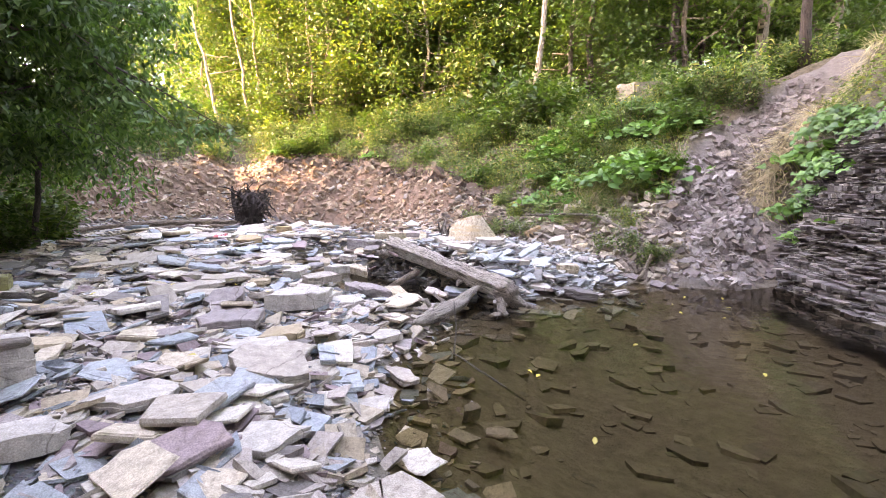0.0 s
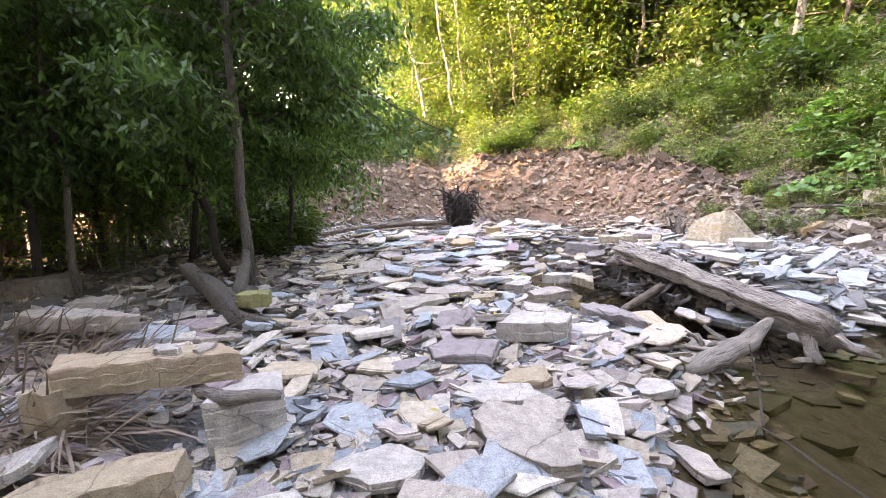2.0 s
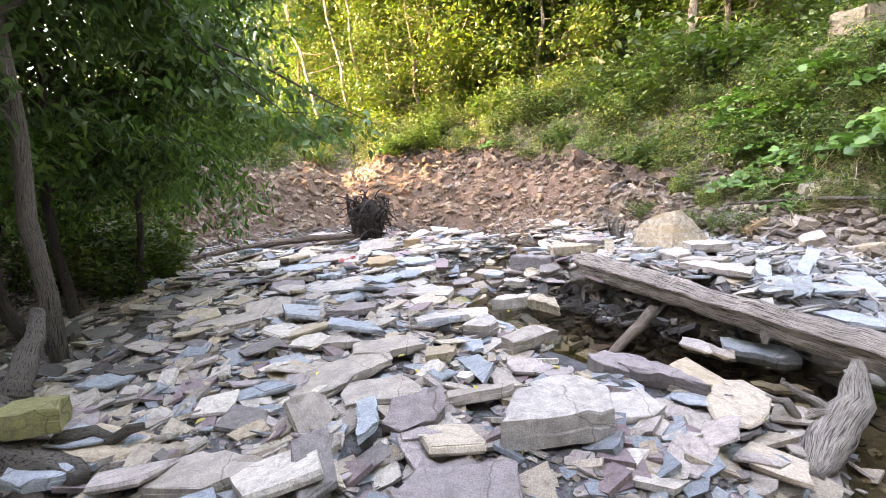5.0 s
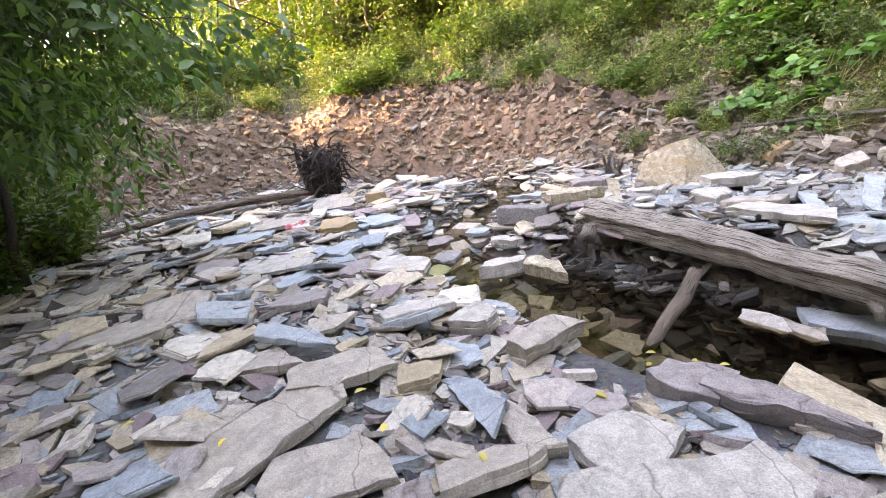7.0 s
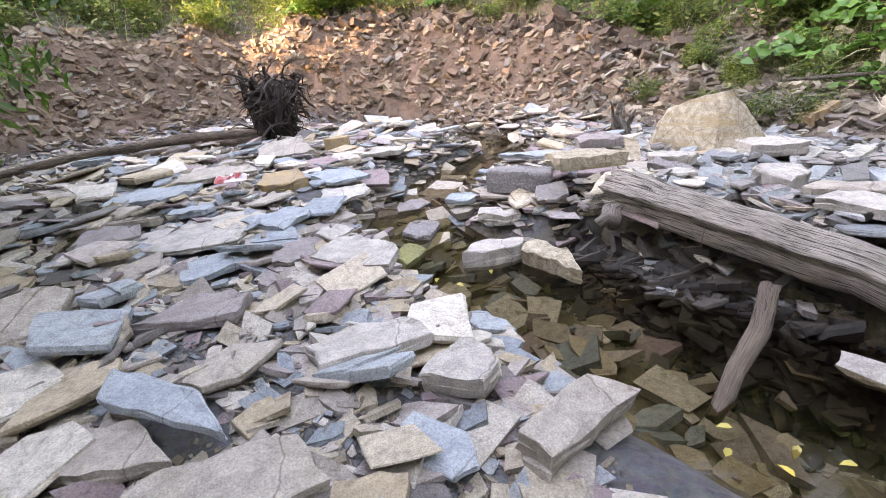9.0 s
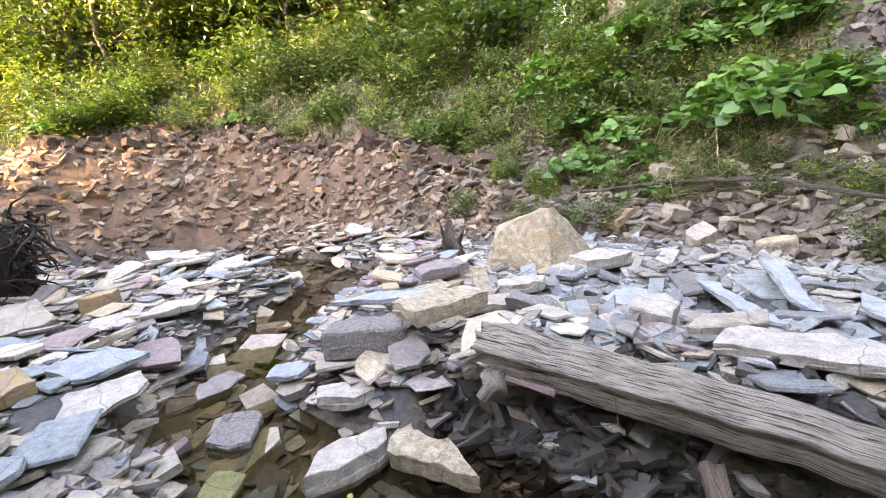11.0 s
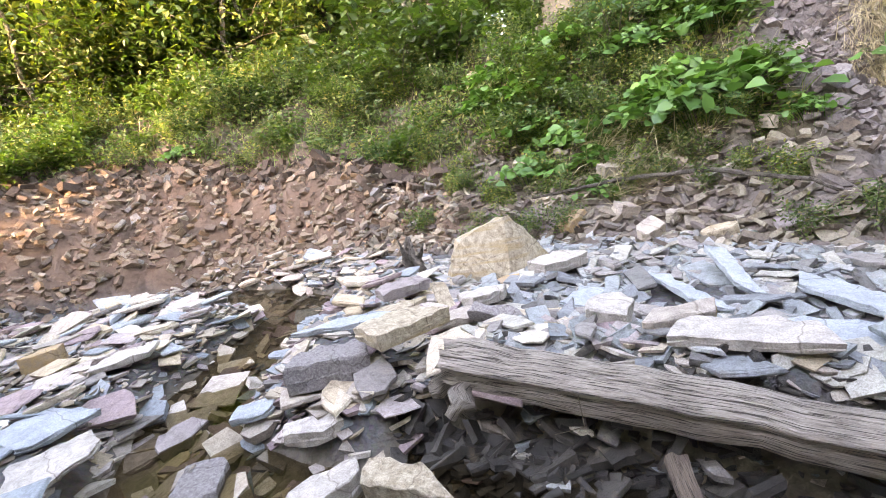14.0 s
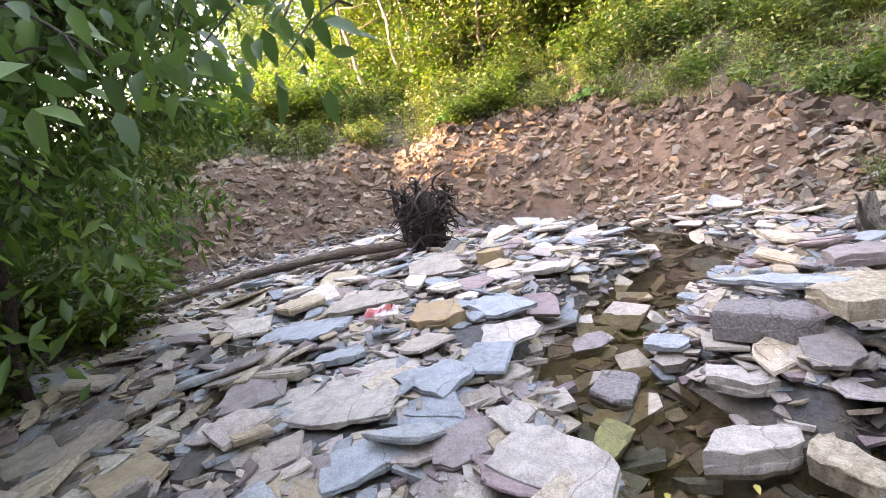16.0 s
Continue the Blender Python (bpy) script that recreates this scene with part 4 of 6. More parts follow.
for x, y, z, k in ((6.25, 7.75, 1.75, 0.55), (6.95, 8.55, 2.55, 0.75), (6.05, 7.75, 1.4, 0.3), (6.3, 6.4, 2.5, 0.5), (6.25, 5.2, 2.4, 0.45), (6.6, 7.4, 2.4, 0.5)):
    ob = copy_thing(BROAD, pose(x, y, z, 0, -35, 0) @ Matrix.Diagonal((k, k, k, 1)))
    ob.scale = (k, k, k)
    tagged(ob, "clump of rounded green leaves growing from the cliff")
BROAD.matrix_basis = pose(4.9, 12.2, height(4.9, 12.2) - 0.1)


def lance_branch(gen, pts, per, spread, leaf, material, name, shape=4, aspect=0.36):
    return leaf_cloud(gen, pts, per, spread, leaf, material, name, 1.1, aspect, shape, 0.4)


def thicket_tree(x, y, tall, r, lean, seed, n, bark, label, bow=0.0, first=0.3, reach=1.9, leaf=0.13):
    """A thin tree of the thicket with drooping narrow leaves."""
    gen = np.random.default_rng(seed)
    z = height(x, y)
    root = new("thicket_tree")
    root.matrix_basis = pose(x, y, z - 0.1)
    tagged(root, label, "tree", "thicket by the creek")
    h = Heap()
    path = bend((0, 0, 0), (lean[0], lean[1], tall), 10, 0.006 * tall, gen)
    for i, p in enumerate(path):
        p.x += bow * math.sin(math.pi * i / 10)
    h.add(*tube(path, [r * (1 - 0.75 * i / 10) for i in range(11)], 8, 0.05, gen=gen))
    pts = []
    for k in range(26):
        t = first + (1 - first) * (k + gen.random()) / 26
        i = min(9, int(t * 10))
        p = path[i].lerp(path[i + 1], t * 10 - i)
        a = gen.uniform(0, 6.28)
        ln = reach * gen.uniform(0.5, 1.1) * (1.2 - 0.5 * t)
        e = p + Vector((math.cos(a) * ln, math.sin(a) * ln, gen.uniform(-0.1, 0.5) * ln))
        q = bend(p, e, 4, 0.05 * ln, gen, -0.1 * ln)
        h.add(*tube(q, [r * 0.3 * (1 - 0.2 * j) + 0.003 for j in range(5)], 5, caps=False, gen=gen))
        pts += q[1:] + [q[2].lerp(q[3], 0.5), q[3].lerp(q[4], 0.5)]
        for w in q[2:]:
            e2 = w + Vector((gen.normal(0, 0.3), gen.normal(0, 0.3), gen.uniform(-0.5, 0.1))) * ln
            h.add(*tube([w, w.lerp(e2, 0.5), e2], [0.006, 0.005, 0.002], 4, caps=False, gen=gen))
            pts += [e2, w.lerp(e2, 0.5)]
    me = h.mesh("trunk", bark, smooth=True)
    wood_uv(me, 8)
    put("trunk", me, root)
    put("crown", lance_branch(gen, pts, max(1, n // len(pts)), 0.16, leaf, M_LEAF_DARK, "crown"), root)
    return root


thicket_tree(-5.5, 5.45, 6.5, 0.075, (0.1, 0.1), 71, 17000, M_BARK, "slim brown-barked tree at the edge of the thicket", 0, 0.3, 1.9)
thicket_tree(-6.3, 5.9, 5.0, 0.07, (-1.2, 0.4), 72, 15000, M_BARK_DARK, "dark leaning tree in the thicket", -0.4, 0.3, 2.0)
thicket_tree(-6.6, 6.6, 5.2, 0.06, (0.5, 0.6), 73, 17000, M_BARK_DARK, "dark bowed stem in the thicket", -0.5, 0.3, 2.0)
thicket_tree(-7.4, 4.4, 5.5, 0.05, (0.2, -0.2), 74, 15000, M_BARK, "slim grey stem in the thicket", 0.1, 0.3, 1.9)
thicket_tree(-8.6, 7.0, 5.5, 0.06, (0.2, 0.5), 75, 17000, M_BARK_DARK, "dark tree at the back of the thicket", 0.2, 0.25, 2.2)
thicket_tree(-8.8, 4.6, 6.0, 0.07, (0.2, 0.0), 76, 17000, M_BARK_DARK, "dark tree at the back of the thicket", 0.1, 0.2, 2.3)
thicket_tree(-7.6, 2.2, 5.5, 0.06, (0.1, -0.1), 77, 15000, M_BARK, "slim tree at the near end of the thicket", 0.1, 0.35, 1.9)
thicket_tree(-9.6, 2.8, 6.0, 0.07, (0.0, 0.0), 78, 15000, M_BARK_DARK, "dark tree at the back of the thicket", 0.1, 0.2, 2.3)
thicket_tree(-10.6, 6.6, 6.0, 0.07, (0.0, 0.0), 79, 17000, M_BARK_DARK, "dark tree at the back of the thicket", 0.1, 0.15, 2.3)
thicket_tree(-6.9, 7.9, 4.6, 0.05, (0.6, 0.5), 80, 13000, M_BARK_DARK, "thin dark stem in the thicket", -0.2, 0.3, 1.9)
thicket_tree(-11.8, 8.3, 6.0, 0.07, (-0.2, -0.3), 82, 17000, M_BARK_DARK, "dark tree at the back of the thicket", 0.1, 0.12, 2.0)


def hanging_branch():
    """The low bough with big leaves that reaches over the bar."""
    gen = np.random.default_rng(81)
    root = tagged(new("overhanging_bough"), "low bough with large drooping green leaves over the bar", "branch")
    h = Heap()
    main = [Vector((-5.55, 5.75, 3.6)), Vector((-4.7, 6.3, 3.3)), Vector((-4.0, 6.75, 2.9)), Vector((-3.5, 7.05, 2.55)), Vector((-3.1, 7.25, 2.32))]
    h.add(*tube(main, [0.02, 0.016, 0.011, 0.007, 0.004], 6, gen=gen))
    low = [main[1], Vector((-4.1, 6.45, 2.75)), Vector((-3.75, 6.6, 2.4)), Vector((-3.5, 6.75, 2.15))]
    h.add(*tube(low, [0.012, 0.01, 0.006, 0.003], 5, gen=gen))
    twigs = []
    for line in (main, low):
        for a, b in zip(line[:-1], line[1:]):
            for t in (0.1, 0.3, 0.5, 0.7, 0.9):
                p = a.lerp(b, t)
                e = p + Vector((gen.normal(0, 0.16), gen.normal(0, 0.16), gen.uniform(-0.26, 0.04)))
                h.add(*tube([p, p.lerp(e, 0.5) + Vector((0, 0, 0.02)), e], [0.005, 0.004, 0.002], 4, caps=False, gen=gen))
                twigs += [p.lerp(e, 0.5), e]
    put("twig", h.mesh("twig", M_BARK_DARK, smooth=True), root)
    pts = np.repeat(np.array([tuple(p) for p in twigs]), 7, 0) + gen.normal(0, 0.08, (len(twigs) * 7, 3))
    ax = gen.normal(0, 0.7, pts.shape) + np.array([0.35, 0.1, -0.9])
    L = gen.uniform(0.07, 0.14, len(pts))
    v, f = leaves(pts, ax, gen.normal(0, 0.7, pts.shape) + np.array([0.2, -0.6, 0.6]), L, L * 0.45, 0.15, 6)
    put("foliage", mesh_of("foliage", v, f, (M_BOUGH,)), root)


hanging_branch()


# ---- trunks that stand out in the wood ----
def bare_trunk(name, base, top, r, material, label, twigs=0, seed=1):
    gen = np.random.default_rng(seed)
    h = Heap()
    base = (base[0], base[1], height(base[0], base[1]) - 0.15)
    p = bend(base, top, 8, 0.05, gen)
    h.add(*tube(p, [r * (1 - 0.06 * i) for i in range(9)], 9, 0.04, gen=gen))
    for k in range(twigs):
        q = p[int(gen.integers(3, 8))]
        e = q + Vector((gen.normal(0, 1.0), gen.normal(0, 0.4), gen.uniform(-0.3, 0.8)))
        h.add(*tube(bend(q, e, 3, 0.04, gen), [r * 0.35, r * 0.3, r * 0.2, 0.006], 5, gen=gen))
    me = h.mesh("trunk", material, smooth=True)
    wood_uv(me, 9)
    root = tagged(new(name), label, "tree", "trees of the wood")
    put("trunk", me, root)
    return root


bare_trunk("tree", (3.45, 18.3, 4.2), (4.2, 18.6, 13), 0.13, M_BARK_PALE, "grey trunk of a tall tree at the edge of the wood", 0, 1)
bare_trunk("tree", (-4.6, 20.9, 4.2), (-5.3, 21.2, 14), 0.13, M_BARK_PALE, "pale sunlit trunk of a young tree", 3, 2)
bare_trunk("tree", (-6.0, 20.6, 4.0), (-6.9, 20.9, 7.4), 0.09, M_BARK_PALE, "pale broken trunk with bare side branches", 4, 3)
bare_trunk("tree", (-8.7, 18.9, 3.2), (-10.0, 19.6, 8.6), 0.07, M_BARK_PALE, "pale forked sapling at the edge of the wood", 4, 4)
bare_trunk("tree", (-8.1, 20.2, 3.8), (-8.9, 20.4, 11), 0.07, M_BARK_PALE, "slender pale trunk at the edge of the wood", 1, 5)
bare_trunk("tree", (-7.7, 20.4, 3.8), (-8.1, 20.6, 11), 0.06, M_BARK_PALE, "slender pale trunk at the edge of the wood", 1, 6)
bare_trunk("tree", (12.6, 19.5, 5.5), (13.2, 19.8, 15), 0.24, M_BARK, "thick grey trunk behind the slope", 0, 7)
bare_trunk("tree", (15.4, 19.6, 5.8), (16.6, 19.9, 15), 0.22, M_BARK, "leaning grey trunk behind the slope", 0, 8)
bare_trunk("tree", (9.6, 20.5, 5.0), (9.9, 20.9, 15), 0.2, M_BARK_DARK, "dark trunk in the wood", 0, 9)
bare_trunk("tree", (-11.9, 16.2, 2.9), (-12.3, 16.6, 9), 0.12, M_BARK_PALE, "pale trunk at the end of the bank", 2, 10)
bare_trunk("tree", (6.2, 20.6, 4.6), (6.4, 21.0, 14), 0.15, M_BARK_DARK, "dark trunk in the wood", 0, 11)


# ---- driftwood ----
def driftwood(name, path, radii, material, label, seg=14, seed=1, rough=0.05, stubs=()):
    gen = np.random.default_rng(seed)
    pts, rad = [], []
    for i in range(len(path) - 1):
        a, b = Vector(path[i]), Vector(path[i + 1])
        k = max(2, int((b - a).length / 0.12))
        for j in range(k):
            t = j / k
            pts.append(a.lerp(b, t) + Vector(gen.normal(0, 0.005, 3)))
            rad.append((radii[i] * (1 - t) + radii[i + 1] * t) * gen.uniform(0.95, 1.05))
    pts.append(Vector(path[-1]))
    rad.append(radii[-1])
    ridges = 1 + gen.normal(0, rough, seg)
    v, f = tube(pts, rad, seg, 0.012, gen=gen)
    v = [Vector(p) for p in v]
    for i, c in enumerate(pts):
        for k in range(seg):
            w = v[i * seg + k] - c
            jag = gen.uniform(0.55, 1.1) if i in (0, len(pts) - 1) else 1.0
            v[i * seg + k] = c + w * ridges[k] * jag
    root = new(name)
    me = mesh_of("wood", [tuple(p) for p in v], f, (material,), True)
    wood_uv(me, seg)
    put("wood", me, root)
    for a, b, r0, r1 in stubs:
        sp = bend(a, b, 6, 0.02, gen)
        sv, sf = tube(sp, [(r0 + (r1 - r0) * j / 6) * gen.uniform(0.85, 1.15) for j in range(7)], seg, 0.12, gen=gen)
        me = mesh_of("branch_stub", sv, sf, (material,), True)
        wood_uv(me, seg)
        put("branch_stub", me, root)
    return tagged(root, label, "driftwood")


driftwood("log", [(-0.94, 8.38, 0.49), (-0.76, 8.1, 0.465), (0.0, 6.95, 0.36), (0.84, 5.62, 0.24)], [0.17, 0.15, 0.125, 0.145], M_LOG,
          "weathered grey log lying across the creek on slabs", 30, 91, 0.055,
          [((-0.82, 8.2, 0.42), (-1.12, 8.08, 0.33), 0.08, 0.04), ((-0.88, 8.3, 0.45), (-1.1, 8.38, 0.36), 0.09, 0.05), ((0.75, 5.75, 0.2), (1.12, 5.4, 0.1), 0.08, 0.02), ((0.7, 5.8, 0.2), (0.75, 5.4, 0.02), 0.07, 0.03), ((0.3, 6.5, 0.3), (0.2, 6.3, 0.18), 0.06, 0.02)])
driftwood("driftwood_stub", [(-0.38, 7.25, 0.22), (-0.6, 6.95, 0.14), (-0.98, 6.55, -0.04)], [0.055, 0.05, 0.035], M_POLE, "short weathered branch stub below the log", 10, 92)
driftwood("driftwood_stump", [(-0.3, 4.72, 0.1), (-0.05, 5.0, 0.13), (0.2, 5.25, 0.2), (0.42, 5.6, 0.32)], [0.06, 0.09, 0.08, 0.03], M_LOG, "pale forked driftwood at the water's edge", 12, 93, 0.28,
          [((0.05, 5.1, 0.15), (-0.28, 5.22, 0.28), 0.05, 0.012), ((0.1, 5.15, 0.15), (-0.1, 5.4, 0.3), 0.04, 0.01)])
driftwood("long_pole", [(-5.2, 12.75, 0.55), (-6.6, 12.4, 0.62), (-7.7, 11.6, 0.6), (-8.9, 10.0, 0.5)], [0.075, 0.08, 0.07, 0.04], M_POLE, "long brown pole lying along the foot of the bank", 10, 94)
driftwood("long_pole", [(-5.5, 12.45, 0.5), (-6.8, 12.05, 0.5), (-8.6, 10.2, 0.48)], [0.06, 0.05, 0.03], M_POLE, "thinner brown pole beside the long one", 8, 95)
driftwood("driftwood_root", [(-3.75, 4.05, 0.42), (-4.3, 4.15, 0.44), (-4.9, 4.45, 0.58), (-5.75, 4.7, 0.85)], [0.06, 0.15, 0.13, 0.09], M_BARK, "brown rotten root log with a mossy stone on it", 14, 96, 0.25,
          [((-4.2, 4.2, 0.45), (-3.7, 4.4, 0.5), 0.07, 0.02), ((-4.75, 4.55, 0.55), (-5.15, 5.1, 0.98), 0.075, 0.05), ((-4.1, 4.1, 0.4), (-3.75, 3.8, 0.36), 0.06, 0.02)])
driftwood("stick", [(-3.05, 2.62, 0.56), (-2.7, 2.5, 0.6), (-2.28, 2.48, 0.68)], [0.045, 0.05, 0.03], M_LOG, "short weathered stick under the stone beam", 8, 97)
driftwood("branch", [(1.9, 11.4, 0.85), (2.83, 10.64, 0.92), (3.16, 9.6, 0.95), (3.25, 8.6, 0.8), (3.3, 8.2, 0.6)], [0.02, 0.03, 0.03, 0.025, 0.015], M_BARK, "long thin branch across the talus", 7, 98)
driftwood("bent_root", [(3.52, 7.62, 0.34), (3.38, 7.5, 0.42), (3.3, 7.45, 0.3), (3.2, 7.4, 0.12), (3.0, 7.3, 0.0)], [0.03, 0.035, 0.035, 0.03, 0.015], M_BARK_PALE, "pale bent root at the water's edge", 8, 99)
driftwood("twig", [(0.12, 4.75, 0.35), (0.13, 4.5, 0.15), (0.1, 4.1, -0.05)], [0.006, 0.009, 0.01], M_BARK, "thin twig standing in the shallow water", 6, 100)
driftwood("twig", [(0.08, 4.1, 0.03), (0.3, 3.7, 0.03), (0.6, 3.25, -0.03)], [0.006, 0.009, 0.008], M_BARK, "thin twig lying in the shallow water", 6, 101)
driftwood("dry_stem", [(-0.42, 7.72, 0.53), (-0.6, 7.6, 0.47), (-0.66, 7.52, 0.36), (-0.78, 7.6, 0.33)], [0.003, 0.003, 0.003, 0.002], M_BARK_PALE, "thin dry stem hanging over the log", 6, 103)
driftwood("fallen_stump", [(0.05, 11.45, 0.22), (0.02, 11.6, 0.45), (0.06, 11.65, 0.72)], [0.1, 0.075, 0.03], M_BARK, "pale rotten stump at the foot of the bank", 12, 102, 0.4,
          [((0.0, 11.5, 0.3), (-0.15, 11.45, 0.75), 0.05, 0.01), ((0.1, 11.55, 0.3), (0.2, 11.5, 0.62), 0.05, 0.01)])


def root_wad(x, y, size, seed=7):
    """The upturned root plate of a washed-out tree."""
    gen = np.random.default_rng(seed)
    root = tagged(new("root_wad"), "dark upturned root mass standing on the bar", "tree root")
    z = height(x, y)
    core = Heap()
    core.add(*tube([(x, y, z - 0.1), (x + 0.03, y, z + 0.25), (x + 0.08, y + 0.02, z + 0.6 * size), (x + 0.1, y, z + 0.8 * size)], [0.2, 0.26, 0.24, 0.07], 10, 0.2, gen=gen))
    put("root_ball", core.mesh("root_ball", M_ROOT), root)
    h = Heap()
    for k in range(330):
        a = gen.uniform(0, 6.28)
        hh = gen.uniform(0.02, 0.85) * size
        w = 0.14 + 0.12 * math.sin(math.pi * min(1, hh / size))
        s = Vector((x + (w + 0.14 * hh) * math.cos(a) + 0.1 * hh, y + w * math.sin(a), z + hh))
        r = gen.uniform(0.006, 0.028)
        way = Vector((0.7 * math.cos(a), 0.7 * math.sin(a), gen.normal(0.3, 0.9))) * gen.uniform(0.015, 0.05)
        p, line = s, [s]
        for _ in range(5):
            way = way * 0.75 + Vector(gen.normal(0, 0.04, 3)) + Vector((0, 0, -0.012))
            p = p + way
            line.append(p)
        h.add(*tube(line, [r, r, r * 0.9, r * 0.75, r * 0.5, r * 0.25], 4, caps=False, gen=gen))
    put("root", h.mesh("root", M_ROOT), root, label="tangled thin dark roots")
    for k in range(12):
        a = gen.uniform(0, 6.28)
        p = Vector((x + 0.15 * math.cos(a), y + 0.15 * math.sin(a), z + gen.uniform(0.25, 0.9) * size))
        way = Vector((math.cos(a), math.sin(a), gen.normal(0.2, 0.5))) * 0.06
        line = [p]
        for _ in range(5):
            way = way * 0.75 + Vector(gen.normal(0, 0.03, 3))
            p = p + way
            line.append(p)
        r = gen.uniform(0.02, 0.045)
        thick = Heap()
        thick.add(*tube(line, [r, r, r * 0.85, r * 0.7, r * 0.5, r * 0.25], 7, 0.1, gen=gen))
        put("thick_root", thick.mesh("thick_root", M_ROOT), root)
    post = Heap()
    post.add(*tube(bend((x - 0.3, y, z), (x - 0.42, y, z + 0.95 * size), 5, 0.03, gen), [0.07, 0.055, 0.05, 0.05, 0.04, 0.02], 8, 0.15, gen=gen))
    put("root_arm", post.mesh("root_arm", M_ROOT), root)


root_wad(-5.25, 12.7, 1.25)


# ---- stones with a place of their own ----
HEROES = []


def rock(x, y, L, W, T, yaw, material, label, lift=0.0, rx=0.0, ry=0.0, seed=None, jag=0.12, n=8, layers=2, z=None):
    HEROES.append((x, y, (0.2 * (L + W)) ** 2))
    seed = seed or int(abs(x * 131 + y * 57) * 10) + 1
    T = T * 0.75 if T < 0.1 else T
    me = big_slab("stone_slab", material, L, W, T, seed, n, jag, layers)
    base = max(height(x, y), -0.08) if z is None else z
    ob = put("stone_slab", me, None, pose(x, y, base + lift - 0.01, rx, ry, yaw))
    return tagged(ob, label, "stone", "loose slabs of the creek bed")


rock(-1.48, 4.82, 0.68, 0.44, 0.17, 8, M_PALE, "thick pale block with a flat top on the bar", 0.05, n=6, jag=0.06)
rock(-1.95, 5.15, 0.45, 0.22, 0.09, 20, M_GREY, "grey slab leaning against the pale block", 0.06, -18)
rock(-1.2, 3.08, 0.74, 0.46, 0.11, -22, M_GREY, "grey-brown slab with a broken edge on the shingle", 0.03, 4, 3)
rock(-1.5, 3.62, 0.62, 0.4, 0.07, 12, M_PALE, "flat pale slab on the shingle", 0.02)
rock(-2.55, 4.72, 0.66, 0.14, 0.06, -72, M_BLUESLAB, "narrow grey-blue stone bar propped on slabs", 0.12, 0, -6, n=5, jag=0.04)
rock(-2.3, 4.85, 0.42, 0.3, 0.13, 20, M_PURPLE, "purple-grey slab on edge beside the bar of stone", 0.04, 30)
rock(-3.2, 4.15, 0.8, 0.36, 0.08, 28, M_GREY, "long flat tan-grey slab on the bar", 0.04, -4)
rock(-1.96, 4.22, 0.6, 0.4, 0.1, 8, M_PURPLE, "purple-grey slab lying flat on the bar", 0.04, 6)
rock(-1.38, 3.92, 0.38, 0.27, 0.09, 10, M_BEAM, "small tan slab on the shingle", 0.04, 5)
rock(-2.9, 4.72, 0.32, 0.28, 0.07, 70, M_GREY, "grey slab standing on edge", 0.08, 55)
rock(-2.3, 3.75, 0.3, 0.2, 0.07, 30, M_PURPLE, "purple-grey flat stone", 0.02, 8)
rock(-1.75, 2.6, 0.55, 0.38, 0.08, -15, M_PALE, "pale flat slab on the shingle", 0.02)
rock(-2.05, 2.1, 0.42, 0.3, 0.1, 35, M_PALE, "pale broken slab below the stone seat", 0.03, 0, 6)
rock(-0.95, 2.3, 0.4, 0.32, 0.06, 60, M_PALE, "pale flat slab near the water", 0.02)
rock(-0.5, 3.0, 0.36, 0.22, 0.05, 10, M_PALE, "pale flat stone at the water's edge", 0.02)
rock(-0.75, 2.55, 0.3, 0.2, 0.05, 80, M_BLUESLAB, "blue-grey flat stone near the water", 0.02)
rock(-0.35, 3.6, 0.42, 0.16, 0.07, -60, M_GREY, "grey stone bar at the water's edge", 0.04)
rock(-0.55, 4.3, 0.36, 0.24, 0.08, 15, M_PALE, "pale slab at the water's edge", 0.03, 6)
rock(0.19, 3.15, 0.14, 0.1, 0.1, 25, M_PURPLE, "small dark stone standing out of the pool", -0.02, 15)
rock(0.4, 2.88, 0.24, 0.12, 0.03, -15, M_GREY, "flat stone just under the water", -0.0)
# stone beam on two blocks, and what lies about it
rock(-3.66, 2.2, 0.27, 0.26, 0.36, 20, M_BEAM, "upright tan block under the stone beam", -0.02, n=6, jag=0.05)
rock(-2.68, 2.66, 0.42, 0.34, 0.34, 40, M_PALE, "layered pale block under the stone beam", -0.02, n=7, jag=0.08, layers=7)
rock(-3.28, 2.49, 1.18, 0.3, 0.17, 28, M_BEAM, "long squared tan sandstone beam resting on two blocks", 0.32, n=4, jag=0.02, seed=12, layers=3)
rock(-2.84, 1.9, 0.86, 0.28, 0.2, 38, M_BEAM, "squared tan stone beam lying on the shingle", 0.0, 0, -4, n=4, jag=0.03, seed=15, layers=3)
rock(-3.42, 1.78, 0.62, 0.26, 0.08, 40, M_PALE, "pale speckled slab leaning on a stone beam", 0.12, 6, -12)
rock(-3.15, 2.55, 0.2, 0.13, 0.08, 30, M_PALE, "small pale stone lying on the stone beam", 0.485, n=9, jag=0.2)
rock(-2.97, 2.66, 0.16, 0.11, 0.08, 80, M_GREY, "small grey stone lying on the stone beam", 0.485, n=9, jag=0.2)
rock(-5.5, 3.3, 1.6, 0.4, 0.14, 14, M_GREY, "long grey slab over drift sticks by the thicket", 0.12)
rock(-6.3, 4.05, 0.65, 0.4, 0.16, 20, M_GREY, "dull grey slab under the thicket", 0.0)
rock(-4.6, 3.55, 0.66, 0.46, 0.14, 12, M_BLUESLAB, "blue-grey slab behind the stone beam", 0.0)
rock(-4.9, 4.02, 0.42, 0.3, 0.1, 30, M_GREY, "grey slab by the rotten root", 0.0, -25)
